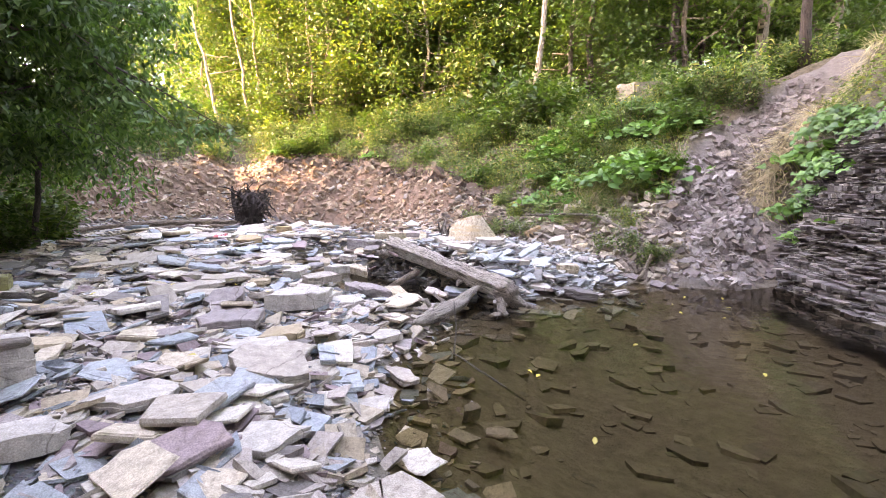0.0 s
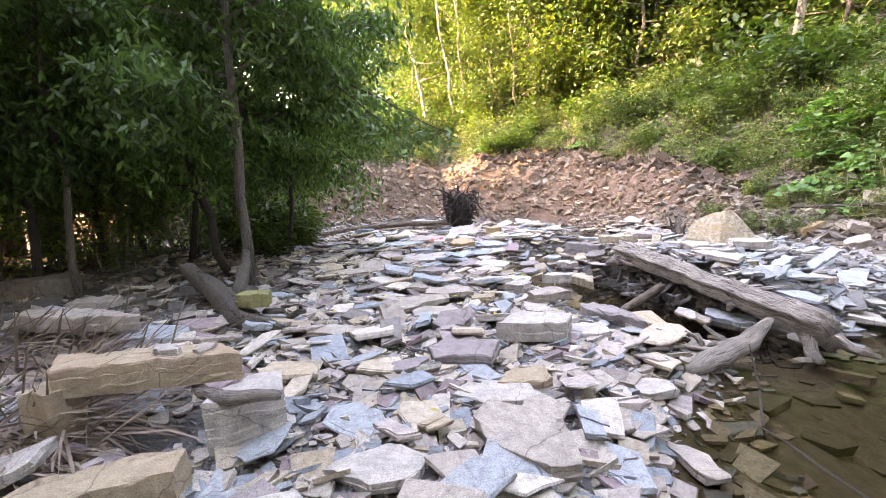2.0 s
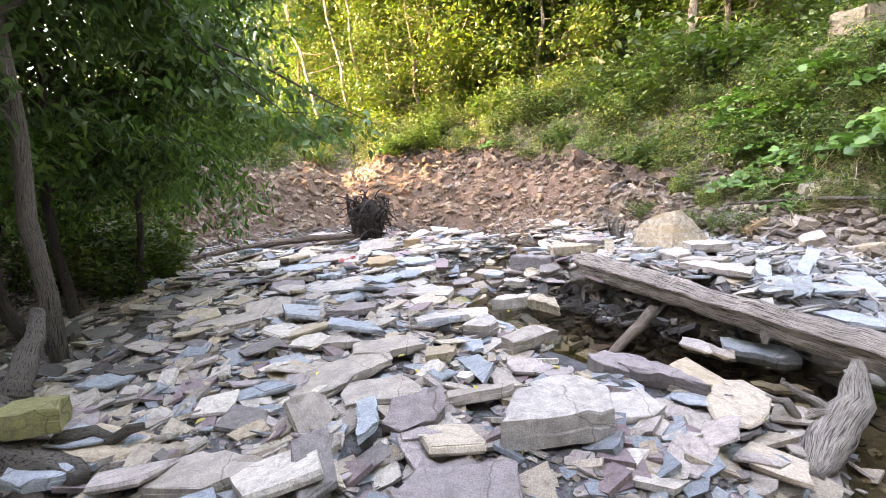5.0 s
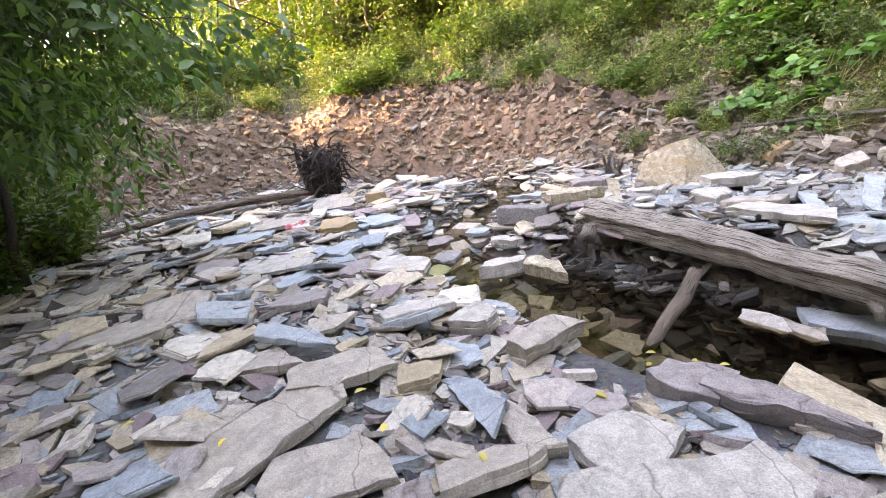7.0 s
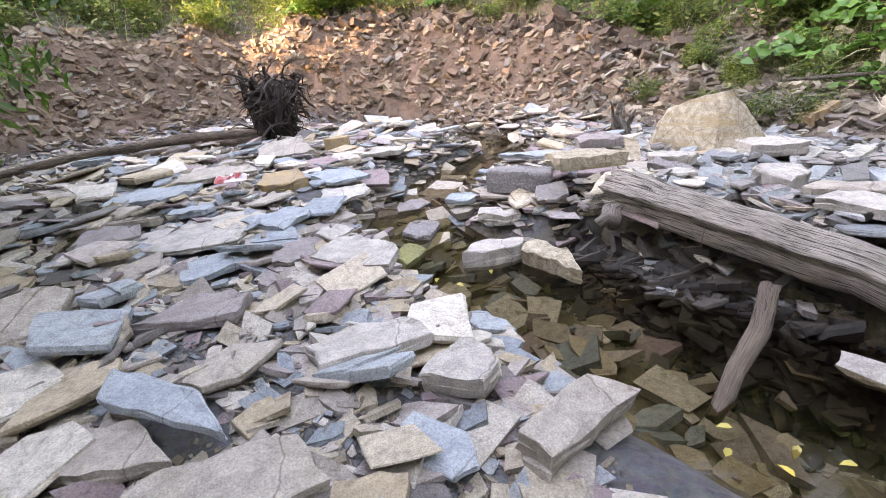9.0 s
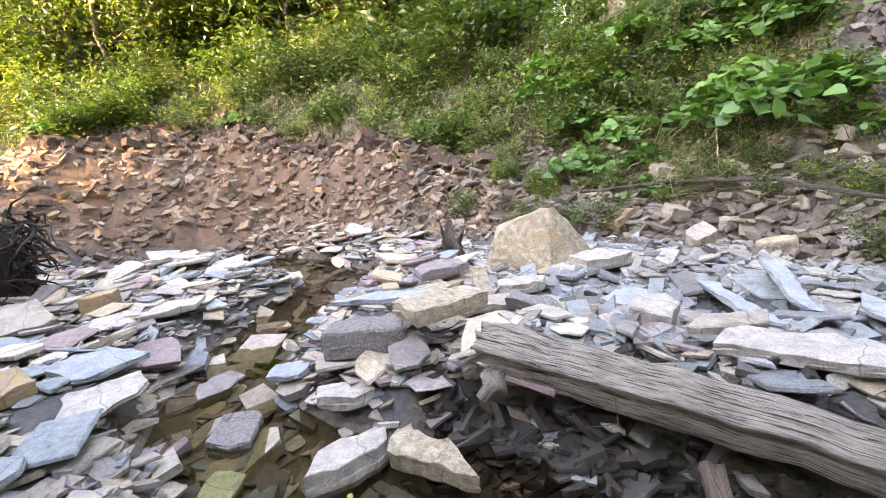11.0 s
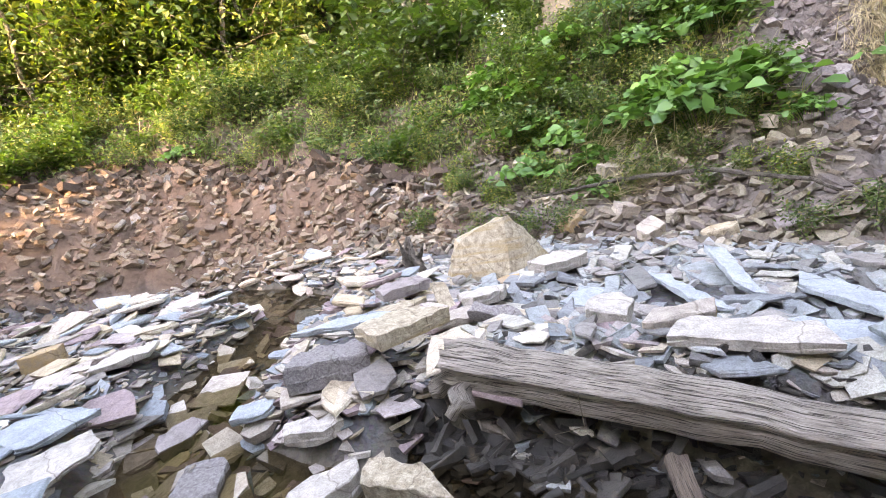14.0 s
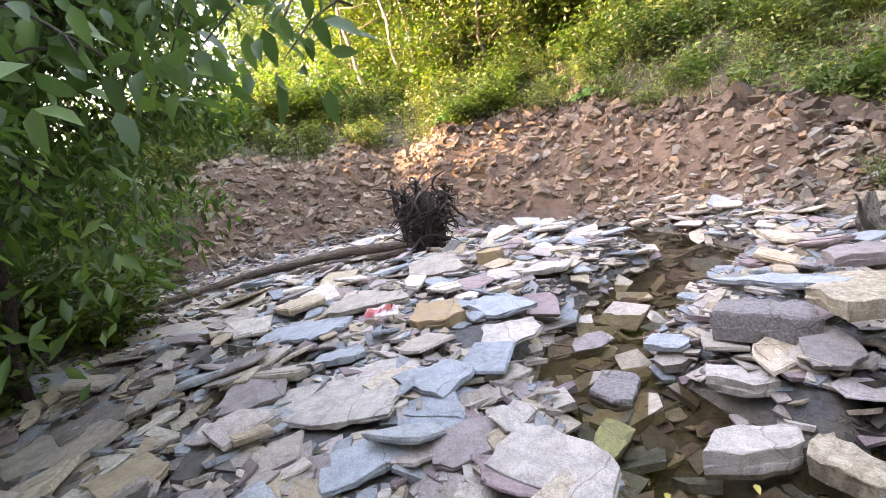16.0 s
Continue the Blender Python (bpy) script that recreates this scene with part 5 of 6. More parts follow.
rock(-4.15, 4.2, 0.36, 0.25, 0.13, 15, M_MOSSY, "mossy yellow-green stone on a rotten root", 0.0, seed=8, z=0.6)
rock(-3.95, 4.0, 0.34, 0.2, 0.08, -10, M_BLUESLAB, "blue-grey stone beside the rotten root", 0.06)
rock(-8.0, 4.4, 0.9, 0.7, 0.36, 10, M_DULL, "dull dark boulder in the shade of the thicket", -0.1, n=9, layers=2)
# the middle of the bar
rock(-3.2, 6.2, 0.82, 0.18, 0.06, -16, M_BLUESLAB, "long narrow blue-grey stone bar on the slabs", 0.15, 4, 3, n=5, jag=0.04)
rock(-3.32, 6.02, 0.55, 0.24, 0.09, 16, M_GREY, "tan slab under the blue-grey stone bar", 0.04)
rock(-2.98, 5.4, 0.95, 0.44, 0.08, 58, M_GREY, "big flat tan-grey slab on the bar", 0.04)
rock(-2.62, 5.15, 0.6, 0.4, 0.07, 15, M_GREY, "flat grey slab overlapping another", 0.05)
rock(-2.75, 5.85, 0.6, 0.34, 0.08, 20, M_GREY, "grey-brown slab overlapping others", 0.08, 5)
rock(-3.45, 6.95, 0.6, 0.36, 0.08, 5, M_PURPLE, "flat purple-grey slab on the bar", 0.03)
rock(-2.5, 6.65, 0.62, 0.38, 0.09, 15, M_PALE, "pale slab tilted on the stones", 0.06, -7)
rock(-2.0, 5.6, 0.5, 0.17, 0.05, -62, M_BLUESLAB, "narrow blue-grey slab on edge", 0.08, 30, n=6)
rock(-1.83, 5.42, 0.62, 0.15, 0.08, -63, M_GREY, "long tan stone bar on the shingle", 0.05, 5, n=5, jag=0.05)
rock(-1.42, 5.25, 0.52, 0.4, 0.09, 30, M_PALE, "large pale slab with a smooth top", 0.04, 4)
rock(-1.12, 5.05, 0.5, 0.34, 0.08, 10, M_PALE, "pale tan slab at the water's edge", 0.03, 4)
rock(-1.05, 5.68, 0.36, 0.3, 0.12, 30, M_PURPLE, "purple-pink slab at the channel", 0.03, 8)
rock(-0.8, 5.5, 0.72, 0.15, 0.12, -42, M_PURPLE, "long dark stone bar beside the channel", 0.03, 12, n=5, jag=0.04)
rock(-1.66, 6.22, 0.56, 0.2, 0.1, 40, M_GREY, "long grey-tan stone at the channel", 0.08, 12, n=6)
rock(-2.05, 6.5, 0.32, 0.26, 0.11, -20, M_PALE, "white block of stone at the channel", 0.08, 10)
rock(-2.32, 5.85, 0.28, 0.22, 0.08, 10, M_BEAM, "small tan slab on the bar", 0.05)
rock(-2.15, 6.1, 0.34, 0.2, 0.05, -30, M_BLUESLAB, "blue-grey flat stone on the bar", 0.05, 12)
rock(-3.75, 7.6, 0.5, 0.4, 0.06, 40, M_BLUESLAB, "blue-grey flat slab on the bar", 0.04)
rock(-4.6, 6.5, 0.7, 0.5, 0.08, 10, M_GREY, "wide flat grey slab near the thicket", 0.03)
rock(-7.1, 8.1, 0.95, 0.62, 0.07, 25, M_BLUESLAB, "wide blue-grey slab near the bushes", 0.06, 6)
rock(-5.8, 7.45, 0.75, 0.48, 0.07, 20, M_GREY, "flat grey slab on the bar", 0.04, 7)
rock(-5.0, 7.3, 0.5, 0.36, 0.07, -20, M_BEAM, "tan slab on the bar", 0.04)
rock(-3.2, 7.85, 0.52, 0.36, 0.06, 35, M_PURPLE, "purple slab at the channel", 0.06, 5)
rock(-3.02, 7.98, 0.3, 0.22, 0.04, 60, M_PALE, "white slab lying on a purple one", 0.13, 8)
rock(-2.72, 7.65, 0.72, 0.4, 0.09, -30, M_PALE, "large white slab at the channel", 0.06, 4)
rock(-4.55, 8.8, 0.42, 0.24, 0.07, 15, M_BLUESLAB, "blue-grey slab on the bar", 0.05)
rock(-4.1, 8.6, 0.6, 0.4, 0.05, 0, M_PALE, "flat pale slab on the bar", 0.02)
rock(-6.5, 9.05, 0.75, 0.16, 0.04, 0, M_PURPLE, "dark narrow slat of stone on a slab", 0.1, 12, n=5, jag=0.05)
rock(-7.1, 9.5, 1.4, 0.75, 0.08, 10, M_GREY, "very wide grey slab at the edge of the bar", 0.02)
rock(-4.55, 11.15, 0.78, 0.5, 0.07, 15, M_GREY, "grey-brown slab tilted towards the bar", 0.14, 24)
rock(-3.95, 11.6, 0.36, 0.24, 0.19, 10, M_RUST, "rust-stained block of stone", 0.02)
rock(-3.2, 10.95, 0.7, 0.32, 0.08, 5, M_PALE, "long pale slab on small stones", 0.07, 5)
rock(-3.98, 9.5, 0.58, 0.44, 0.1, 10, M_RUST, "pinkish rough rock on a pale slab", 0.05, 10)
rock(-3.5, 9.85, 0.62, 0.5, 0.07, 40, M_BLUESLAB, "blue-grey slab at the channel", 0.06, 8)
rock(-3.42, 9.25, 1.15, 0.62, 0.05, 25, M_PALE, "smooth pale slab sloping into the channel", 0.02, 3)
rock(-4.95, 10.0, 0.95, 0.5, 0.08, 20, M_GREY, "wide dull grey slab on the bar", 0.06, 8)
rock(-5.2, 9.25, 0.85, 0.5, 0.06, 5, M_BLUESLAB, "wide blue-grey slab on the bar", 0.05, 4)
rock(-4.2, 8.15, 1.0, 0.6, 0.06, 12, M_PALE, "wide flat pale slab on the bar", 0.05, 3)
rock(-3.6, 8.45, 0.62, 0.4, 0.06, -25, M_BLUESLAB, "blue-grey slab by the channel", 0.08, 6)
rock(-4.9, 8.2, 0.6, 0.42, 0.07, 50, M_PURPLE, "dull purple slab on the bar", 0.05, 6)
rock(-2.75, 12.95, 0.46, 0.3, 0.08, 10, M_PALE, "white slab by the far pool", 0.05)
rock(-4.2, 12.6, 0.6, 0.35, 0.08, 25, M_GREY, "grey slab below the roots", 0.05)
rock(-2.7, 9.85, 0.42, 0.28, 0.1, 20, M_PURPLE, "purple stone standing in the water", 0.02, 10)
rock(-2.5, 9.02, 0.42, 0.36, 0.13, 70, M_SPECK, "dark wet rock in the channel", 0.0)
rock(-2.6, 8.35, 0.36, 0.22, 0.18, 60, M_MOSSY, "olive-green wedge of stone in the channel", 0.0, 20)
rock(-1.85, 8.3, 0.52, 0.3, 0.16, 0, M_PALE, "pale block of stone by the channel", 0.06)
rock(-1.45, 8.1, 0.7, 0.18, 0.13, -48, M_BOULDER, "long pale stone below the log", 0.1, 8, n=6)
rock(-1.8, 8.75, 0.4, 0.2, 0.1, -20, M_PALE, "pale slab by the channel", 0.1)
rock(-2.1, 9.3, 0.36, 0.2, 0.07, -20, M_BLUESLAB, "blue-grey flat stone by the channel", 0.1, 8)
# the heap at the end of the log
rock(-1.55, 9.2, 0.64, 0.46, 0.2, -10, M_SPECK, "big dark speckled block below the log's end", 0.02, -8, 4, n=6)
rock(-1.05, 8.98, 0.68, 0.48, 0.11, 8, M_BOULDER, "pale yellow slab on top of the heap", 0.26, -3, n=6)
rock(-1.28, 9.65, 0.95, 0.22, 0.06, -28, M_BLUESLAB, "long blue-grey slab on the heap", 0.2, 3, n=5)
rock(-0.6, 10.2, 0.55, 0.28, 0.1, 10, M_PURPLE, "purple-grey slab on the heap", 0.14, 4)
rock(-0.78, 9.8, 0.62, 0.22, 0.07, 10, M_BOULDER, "pale slab on the heap", 0.1)
rock(-0.42, 9.6, 0.44, 0.15, 0.07, 80, M_BOULDER, "pale narrow slab standing in the heap", 0.16, 0, -40, n=5)
rock(-0.1, 9.45, 0.46, 0.26, 0.1, -10, M_PALE, "pale slab on the heap", 0.1)
rock(-0.28, 8.9, 0.56, 0.12, 0.1, -58, M_SPECK, "dark narrow stone leaning on the heap", 0.12, 20, 8, n=5)
rock(-0.02, 8.75, 0.62, 0.14, 0.08, -50, M_BOULDER, "pale narrow stone behind the log", 0.1, 6, n=5)
rock(-0.5, 9.2, 0.6, 0.2, 0.09, -15, M_GREY, "grey slab behind the log", 0.12, 4)
rock(1.02, 9.75, 0.62, 0.4, 0.12, 5, M_PALE, "white slab beside the boulder", 0.08, 3)
rock(0.45, 9.95, 0.5, 0.2, 0.07, 5, M_RUST, "brown slab below the boulder", 0.03)
# blue slabs between the log and the pool
rock(1.12, 8.4, 1.1, 0.16, 0.05, 66, M_BLUESLAB, "long narrow blue slab on the heap of slabs", 0.1, 6, n=5, jag=0.03)
rock(1.55, 8.3, 0.95, 0.17, 0.06, 52, M_BLUESLAB, "long narrow blue slab tipped upwards", 0.16, 8, -10, n=5, jag=0.03)
rock(1.58, 7.45, 1.3, 0.3, 0.06, 69, M_BLUESLAB, "long wide blue slab dipping to the pool", 0.06, 4, n=6, jag=0.05)
rock(0.78, 7.12, 0.95, 0.4, 0.06, 110, M_BLUESLAB, "wide pale blue slab behind the log", 0.06, -3)
rock(0.28, 7.25, 0.85, 0.3, 0.08, -58, M_PALE, "long pale slab behind the log", 0.05)
rock(0.82, 6.45, 0.9, 0.3, 0.06, -62, M_BLUESLAB, "pale blue slab behind the log near the pool", 0.06)
rock(1.12, 7.0, 0.36, 0.26, 0.09, 20, M_GREY, "grey slab on the heap of slabs", 0.1)
rock(0.54, 7.88, 0.44, 0.18, 0.1, 0, M_BOULDER, "pale yellow stone on the heap of slabs", 0.06)
rock(0.6, 8.9, 0.44, 0.3, 0.05, 25, M_BLUESLAB, "dark blue slab on the heap of slabs", 0.06, 5)
rock(0.04, 8.08, 0.36, 0.28, 0.2, 30, M_PALE, "lumpy pale rock behind the log", 0.02, 8)
rock(0.2, 7.68, 0.5, 0.24, 0.13, -30, M_GREY, "grey rock behind the log", 0.03, 5)
rock(1.9, 7.05, 0.34, 0.22, 0.13, -10, M_BOULDER, "pale squared stone near the pool", 0.02)
rock(1.88, 6.38, 0.55, 0.3, 0.12, -20, M_CLIFF, "dark layered slab at the pool's edge", 0.0, 0, 6, layers=6)
rock(1.35, 6.5, 0.5, 0.3, 0.07, -30, M_PALE, "pale slab at the pool's edge", 0.03)
rock(0.28, 6.5, 0.7, 0.22, 0.11, -40, M_BLUESLAB, "smooth grey-blue stone under the log", 0.05, 10, n=7)
rock(-0.15, 6.75, 0.36, 0.14, 0.07, -55, M_PALE, "pale slab leaning below the log", 0.06, 35)
rock(-0.02, 6.6, 0.36, 0.13, 0.06, -60, M_GREY, "grey slab leaning below the log", 0.06, 35)
rock(0.15, 5.95, 0.4, 0.16, 0.05, -15, M_PALE, "pale slab lying in the shallow water", 0.04)
# rocks on the slope
for x, y, L, m in ((2.72, 13.2, 0.6, M_BOULDER), (4.2, 9.55, 0.4, M_GREY), (3.2, 10.6, 0.4, M_BOULDER), (3.45, 9.5, 0.45, M_PALE), (2.5, 12.4, 0.5, M_BOULDER), (3.5, 15.2, 0.6, M_BEAM), (4.7, 15.0, 0.35, M_PALE),
                   (2.9, 9.9, 0.35, M_GREY), (2.6, 10.4, 0.4, M_GREY), (2.75, 9.2, 0.4, M_BOULDER), (3.0, 8.7, 0.35, M_PURPLE), (2.4, 9.9, 0.5, M_GREY), (2.1, 10.8, 0.4, M_RUST), (3.05, 11.1, 0.4, M_GREY), (3.9, 10.9, 0.5, M_BOULDER), (6.0, 10.2, 0.35, M_GREY)):
    rock(x, y, L, L * 0.6, L * 0.4, g.uniform(0, 180), m, "angular stone lying on the slope", -0.02, g.normal(0, 14), g.normal(0, 14)).name = "rock"


def boulder():
    """A split sandstone boulder with a slanting ridge."""
    gen = np.random.default_rng(17)
    bm = bmesh.new()
    pts = [(-0.58, -0.05, 0.0), (-0.05, -0.5, 0.0), (0.3, -0.5, 0.0), (0.62, -0.2, 0.0), (0.55, 0.35, 0.0), (-0.2, 0.5, 0.0), (-0.55, 0.25, 0.0),
           (-0.5, -0.02, 0.38), (-0.36, -0.05, 0.54), (0.08, -0.24, 0.70), (0.16, -0.2, 0.71), (0.6, -0.18, 0.16), (0.2, 0.3, 0.62), (-0.34, 0.32, 0.48), (0.5, 0.3, 0.2)]
    for p in pts:
        bm.verts.new(p)
    bmesh.ops.convex_hull(bm, input=bm.verts)
    bmesh.ops.subdivide_edges(bm, edges=bm.edges[:], cuts=5, use_grid_fill=True)
    for v in bm.verts:
        n = noise.noise(v.co * 3.0) * 0.018 + noise.noise(Vector((v.co.x * 2, v.co.y * 2, v.co.z * 16 + v.co.x * 5))) * 0.022
        v.co += v.co.normalized() * n
    me = bpy.data.meshes.new("boulder")
    bm.to_mesh(me)
    bm.free()
    me.materials.append(M_BOULDER)
    ob = put("boulder", me, None, pose(0.66, 10.5, height(0.66, 10.5) - 0.04, 0, 0, -8))
    return tagged(ob, "pale yellow split sandstone boulder with a slanting ridge", "boulder")


boulder()


def concrete_block():
    bm = bmesh.new()
    bmesh.ops.create_cube(bm, size=1.0, matrix=Matrix.Diagonal((1.1, 0.9, 0.8, 1)))
    bmesh.ops.bevel(bm, geom=bm.edges[:], offset=0.06, segments=2, affect="EDGES")
    bmesh.ops.subdivide_edges(bm, edges=bm.edges[:], cuts=3, use_grid_fill=True)
    for v in bm.verts:
        v.co += v.co.normalized() * noise.noise(v.co * 4) * 0.05
    me = bpy.data.meshes.new("stone_block")
    bm.to_mesh(me)
    bm.free()
    me.materials.append(M_BLOCK)
    ob = put("stone_block", me, None, pose(6.0, 14.8, height(6.0, 14.8) + 0.02, 4, -5, 20))
    return tagged(ob, "big squared grey-brown block on the mound above the slope", "stone block")


concrete_block()


# ---- small things ----
def wrapper():
    gen = np.random.default_rng(23)
    m, nt, b = mat("red_foil")
    n = noise_tex(nt, 9, 3)
    nt.links.new(ramp(nt, n, [(0.40, (0.55, 0.12, 0.12)), (0.47, (0.6, 0.25, 0.25)), (0.52, (0.72, 0.64, 0.64))]), b.inputs["Base Color"])
    b.inputs["Roughness"].default_value = 0.3
    v, f = [], []
    for i in range(9):
        for j in range(6):
            v.append((i * 0.032 - 0.13, j * 0.026 - 0.06, abs(gen.normal(0.03, 0.018)) * math.sin(math.pi * (j + 0.6) / 6.4) + 0.004))
    for i in range(8):
        for j in range(5):
            f.append([i * 6 + j, (i + 1) * 6 + j, (i + 1) * 6 + j + 1, i * 6 + j + 1])
    f.append([i * 6 for i in range(9)])
    f.append([i * 6 + 5 for i in range(9)][::-1])
    me = mesh_of("crisp_packet", v, f, (m,))
    ob = put("crisp_packet", me, None, pose(-4.5, 9.5, height(-4.5, 9.5) + 0.13, 14, 0, 12) @ Matrix.Scale(1.25, 4))
    tagged(ob, "crumpled red and white foil packet on the stones", "litter")


wrapper()


def ball():
    m, nt, b = mat("striped_plastic")
    tc = nt.nodes.new("ShaderNodeTexCoord")
    w = nt.nodes.new("ShaderNodeTexWave")
    w.inputs["Scale"].default_value = 6
    nt.links.new(tc.outputs["Object"], w.inputs[0])
    nt.links.new(ramp(nt, w.outputs[1], [(0.4, (0.05, 0.07, 0.12)), (0.55, (0.7, 0.72, 0.75))]), b.inputs["Base Color"])
    b.inputs["Roughness"].default_value = 0.35
    bm = bmesh.new()
    bmesh.ops.create_uvsphere(bm, u_segments=16, v_segments=10, radius=0.07)
    for v in bm.verts:
        v.co.z *= 0.9
        v.co += v.co * noise.noise(v.co * 20) * 0.06
    me = bpy.data.meshes.new("ball")
    bm.to_mesh(me)
    bm.free()
    me.materials.append(m)
    ob = put("ball", me, None, pose(3.78, 10.68, height(3.78, 10.68) + 0.05))
    tagged(ob, "small dented black and white ball on the slope", "ball")


ball()


def straw(name, pts, n, length, way, label, seed, spread=0.25, material=None, width=0.008):
    gen = np.random.default_rng(seed)
    pts = np.array(pts, float)
    i = gen.integers(0, len(pts) - 1, n)
    t = gen.random(n)[:, None]
    xy = pts[i] * (1 - t) + pts[i + 1] * t + gen.normal(0, spread, (n, 2))
    z = land(xy[:, 0], xy[:, 1])[0] + gen.uniform(0.0, 0.12, n)
    w = gen.normal(0, 0.35, (n, 3)) + np.array(way)
    v, f = blades(np.column_stack([xy, z]), w, length * gen.uniform(0.4, 1.2, n), width * gen.uniform(0.6, 1.4, n), gen.uniform(0, 0.25, n))
    return tagged(new(name, mesh_of(name, v, f, (material or M_STRAW,))), label, "straw", kind="stuff")


straw("straw", [(6.2, 9.2), (6.7, 9.6), (7.4, 9.9), (8.6, 10.2), (10.5, 10.9)], 2600, 0.7, (-0.7, -0.35, -0.25), "flattened dry straw along the mud slide", 61, 0.16)
straw("straw", [(6.05, 9.0), (6.35, 9.3)], 300, 0.7, (-0.3, -0.2, -0.7), "dry straw hanging over the cliff's edge", 62, 0.1)
straw("brush_heap", [(3.0, 11.7), (3.5, 11.3), (4.0, 11.0)], 800, 0.7, (0.2, -0.6, -0.1), "heap of dry stems and twigs on the slope", 63, 0.22, None, 0.010)
straw("brush_heap", [(2.7, 10.9), (3.3, 10.5), (3.9, 10.2)], 900, 0.75, (0.5, -0.5, 0.15), "tangle of pale dead stems above the talus", 67, 0.2)
straw("drift_sticks", [(-5.8, 3.0), (-4.6, 2.9), (-3.9, 2.3), (-3.7, 1.9)], 800, 0.8, (0.7, 0.1, 0.08), "tangle of thin brown drift sticks by the stone beam", 64, 0.24, M_POLE, 0.016)
straw("hanging_roots", [(-3.6, 17.2), (-2.2, 16.7), (-0.6, 15.6), (0.6, 14.2)], 500, 0.4, (0.0, -0.5, -0.6), "fine roots hanging from the undercut edge of the bank", 65, 0.16, M_BARK, 0.007)


def fallen_leaves():
    v, f = leaves(np.zeros((1, 3)), np.array([[1.0, 0, 0.05]]), np.array([[0, 0, 1.0]]), np.array([0.065]), np.array([0.034]), 0.2, 6)
    me = mesh_of("fallen_leaf", v, f, (M_FALLEN,))
    gen = np.random.default_rng(66)
    for x, y in ((-2.62, 5.62), (-3.7, 5.4), (-1.48, 5.62), (-1.05, 6.3), (-0.85, 6.2), (-0.95, 6.45), (-0.75, 6.35), (-0.45, 6.0), (-3.1, 5.3), (-2.4, 5.35), (-2.0, 5.2), (-0.9, 6.1), (-0.6, 6.25),
                 (0.7, 3.75), (0.75, 3.6), (0.9, 2.6), (-1.9, 8.1), (-2.15, 7.9), (-1.45, 8.3), (0.75, 6.85), (3.4, 6.4), (3.0, 6.0), (2.6, 6.0), (3.8, 6.2), (3.6, 5.8), (2.9, 5.6), (3.3, 5.3), (1.9, 4.4), (2.6, 3.6), (-2.3, 8.0), (-3.4, 4.5), (-1.7, 3.1)):
        z = max(height(x, y) + 0.12, 0.004) if height(x, y) > 0.02 else 0.006
        ob = put("fallen_leaf", me, None, pose(x, y, z, gen.normal(0, 9), gen.normal(0, 9), gen.uniform(0, 360)))
        tagged(ob, "yellowed fallen leaf by the creek", "leaf", "fallen leaves")


fallen_leaves()


# ---- the many loose stones ----
def slab_set(count, seed, thick=(0.16, 0.36), rings=3, n=(4, 8), aspect=(0.35, 0.95)):
    gg = np.random.default_rng(seed)
    return [slab(gg, int(gg.integers(*n)), gg.uniform(*aspect), gg.uniform(*thick), rings) for k in range(count)]


def in_hollow(x, y):
    """Whether a place lies in the dark hollow on the near side of the log."""
    return min((x - (-1.15 + 1.6 * t)) ** 2 + (y - (8.2 - 2.3 * t)) ** 2 for t in (0, 0.2, 0.4, 0.6, 0.8, 1)) < 0.16


def spot(gen, x0, x1, y0, y1):
    """A place on the flat stony bed, with fewer in the water."""
    while True:
        x, y = gen.uniform(x0, x1), gen.uniform(y0, y1)
        z, d = survey(x, y)
        if z < -0.15 or d > 0.05 or (z < 0.03 and gen.random() < 0.72):
            continue
        if x < -4.7 - 0.25 * max(0, y - 4.5) and y < 6.8 and gen.random() < 0.78:
            continue
        if (x + 1.15) ** 2 + (y - 6.1) ** 2 < 0.14:
            continue
        if -1.4 < x < 0.6 and 5.8 < y < 8.6 and in_hollow(x, y) and gen.random() < 0.8:
            continue
        if any((x - a) ** 2 + (y - b) ** 2 < r for a, b, r in HEROES) and gen.random() < 0.9:
            continue
        return x, y, z


def turned(x, y, z, r, rx, ry, rz):
    return pose(x, y, z, rx, ry, rz) @ Matrix.Diagonal((r, r, r, 1))


def big_stones():
    gen = np.random.default_rng(101)
    shapes = [mesh_of("stone_slab", v, f, (M_STONE,)) for v, f in slab_set(28, 102, (0.08, 0.22), 4, (4, 7), (0.4, 0.95))]
    blue = [mesh_of("stone_slab", v, f, (M_BLUE,)) for v, f in slab_set(10, 103, (0.08, 0.2), 4, (4, 7), (0.25, 0.65))]
    for k in range(1000):
        x, y, z = spot(gen, -7.2, -0.1, -1.0, 14.8)
        r = (0.1 + 0.2 * gen.random() ** 1.7) if y > 6.8 else (0.085 + 0.17 * gen.random() ** 1.7)
        ob = put("stone_slab", shapes[k % 28], None, turned(x, y, z + 0.12 * r + gen.uniform(0, 0.09) * (r > 0.12), r, gen.normal(0, 8), gen.normal(0, 8), gen.uniform(0, 360)))
        tagged(ob, "flat angular shale slab on the stony bar", "stone", "loose slabs of the creek bed")
    for k in range(170):
        x, y, z = spot(gen, -0.6, 2.7, 6.3, 11.2)
        r = gen.uniform(0.1, 0.3)
        ob = put("stone_slab", blue[k % 10], None, turned(x, y, z + 0.1 * r + gen.uniform(0, 0.05), r, gen.normal(0, 8), gen.normal(0, 8), gen.normal(62, 24)))
        tagged(ob, "flat blue-grey shale slab dipping towards the pool", "stone", "blue slabs beyond the log")


big_stones()


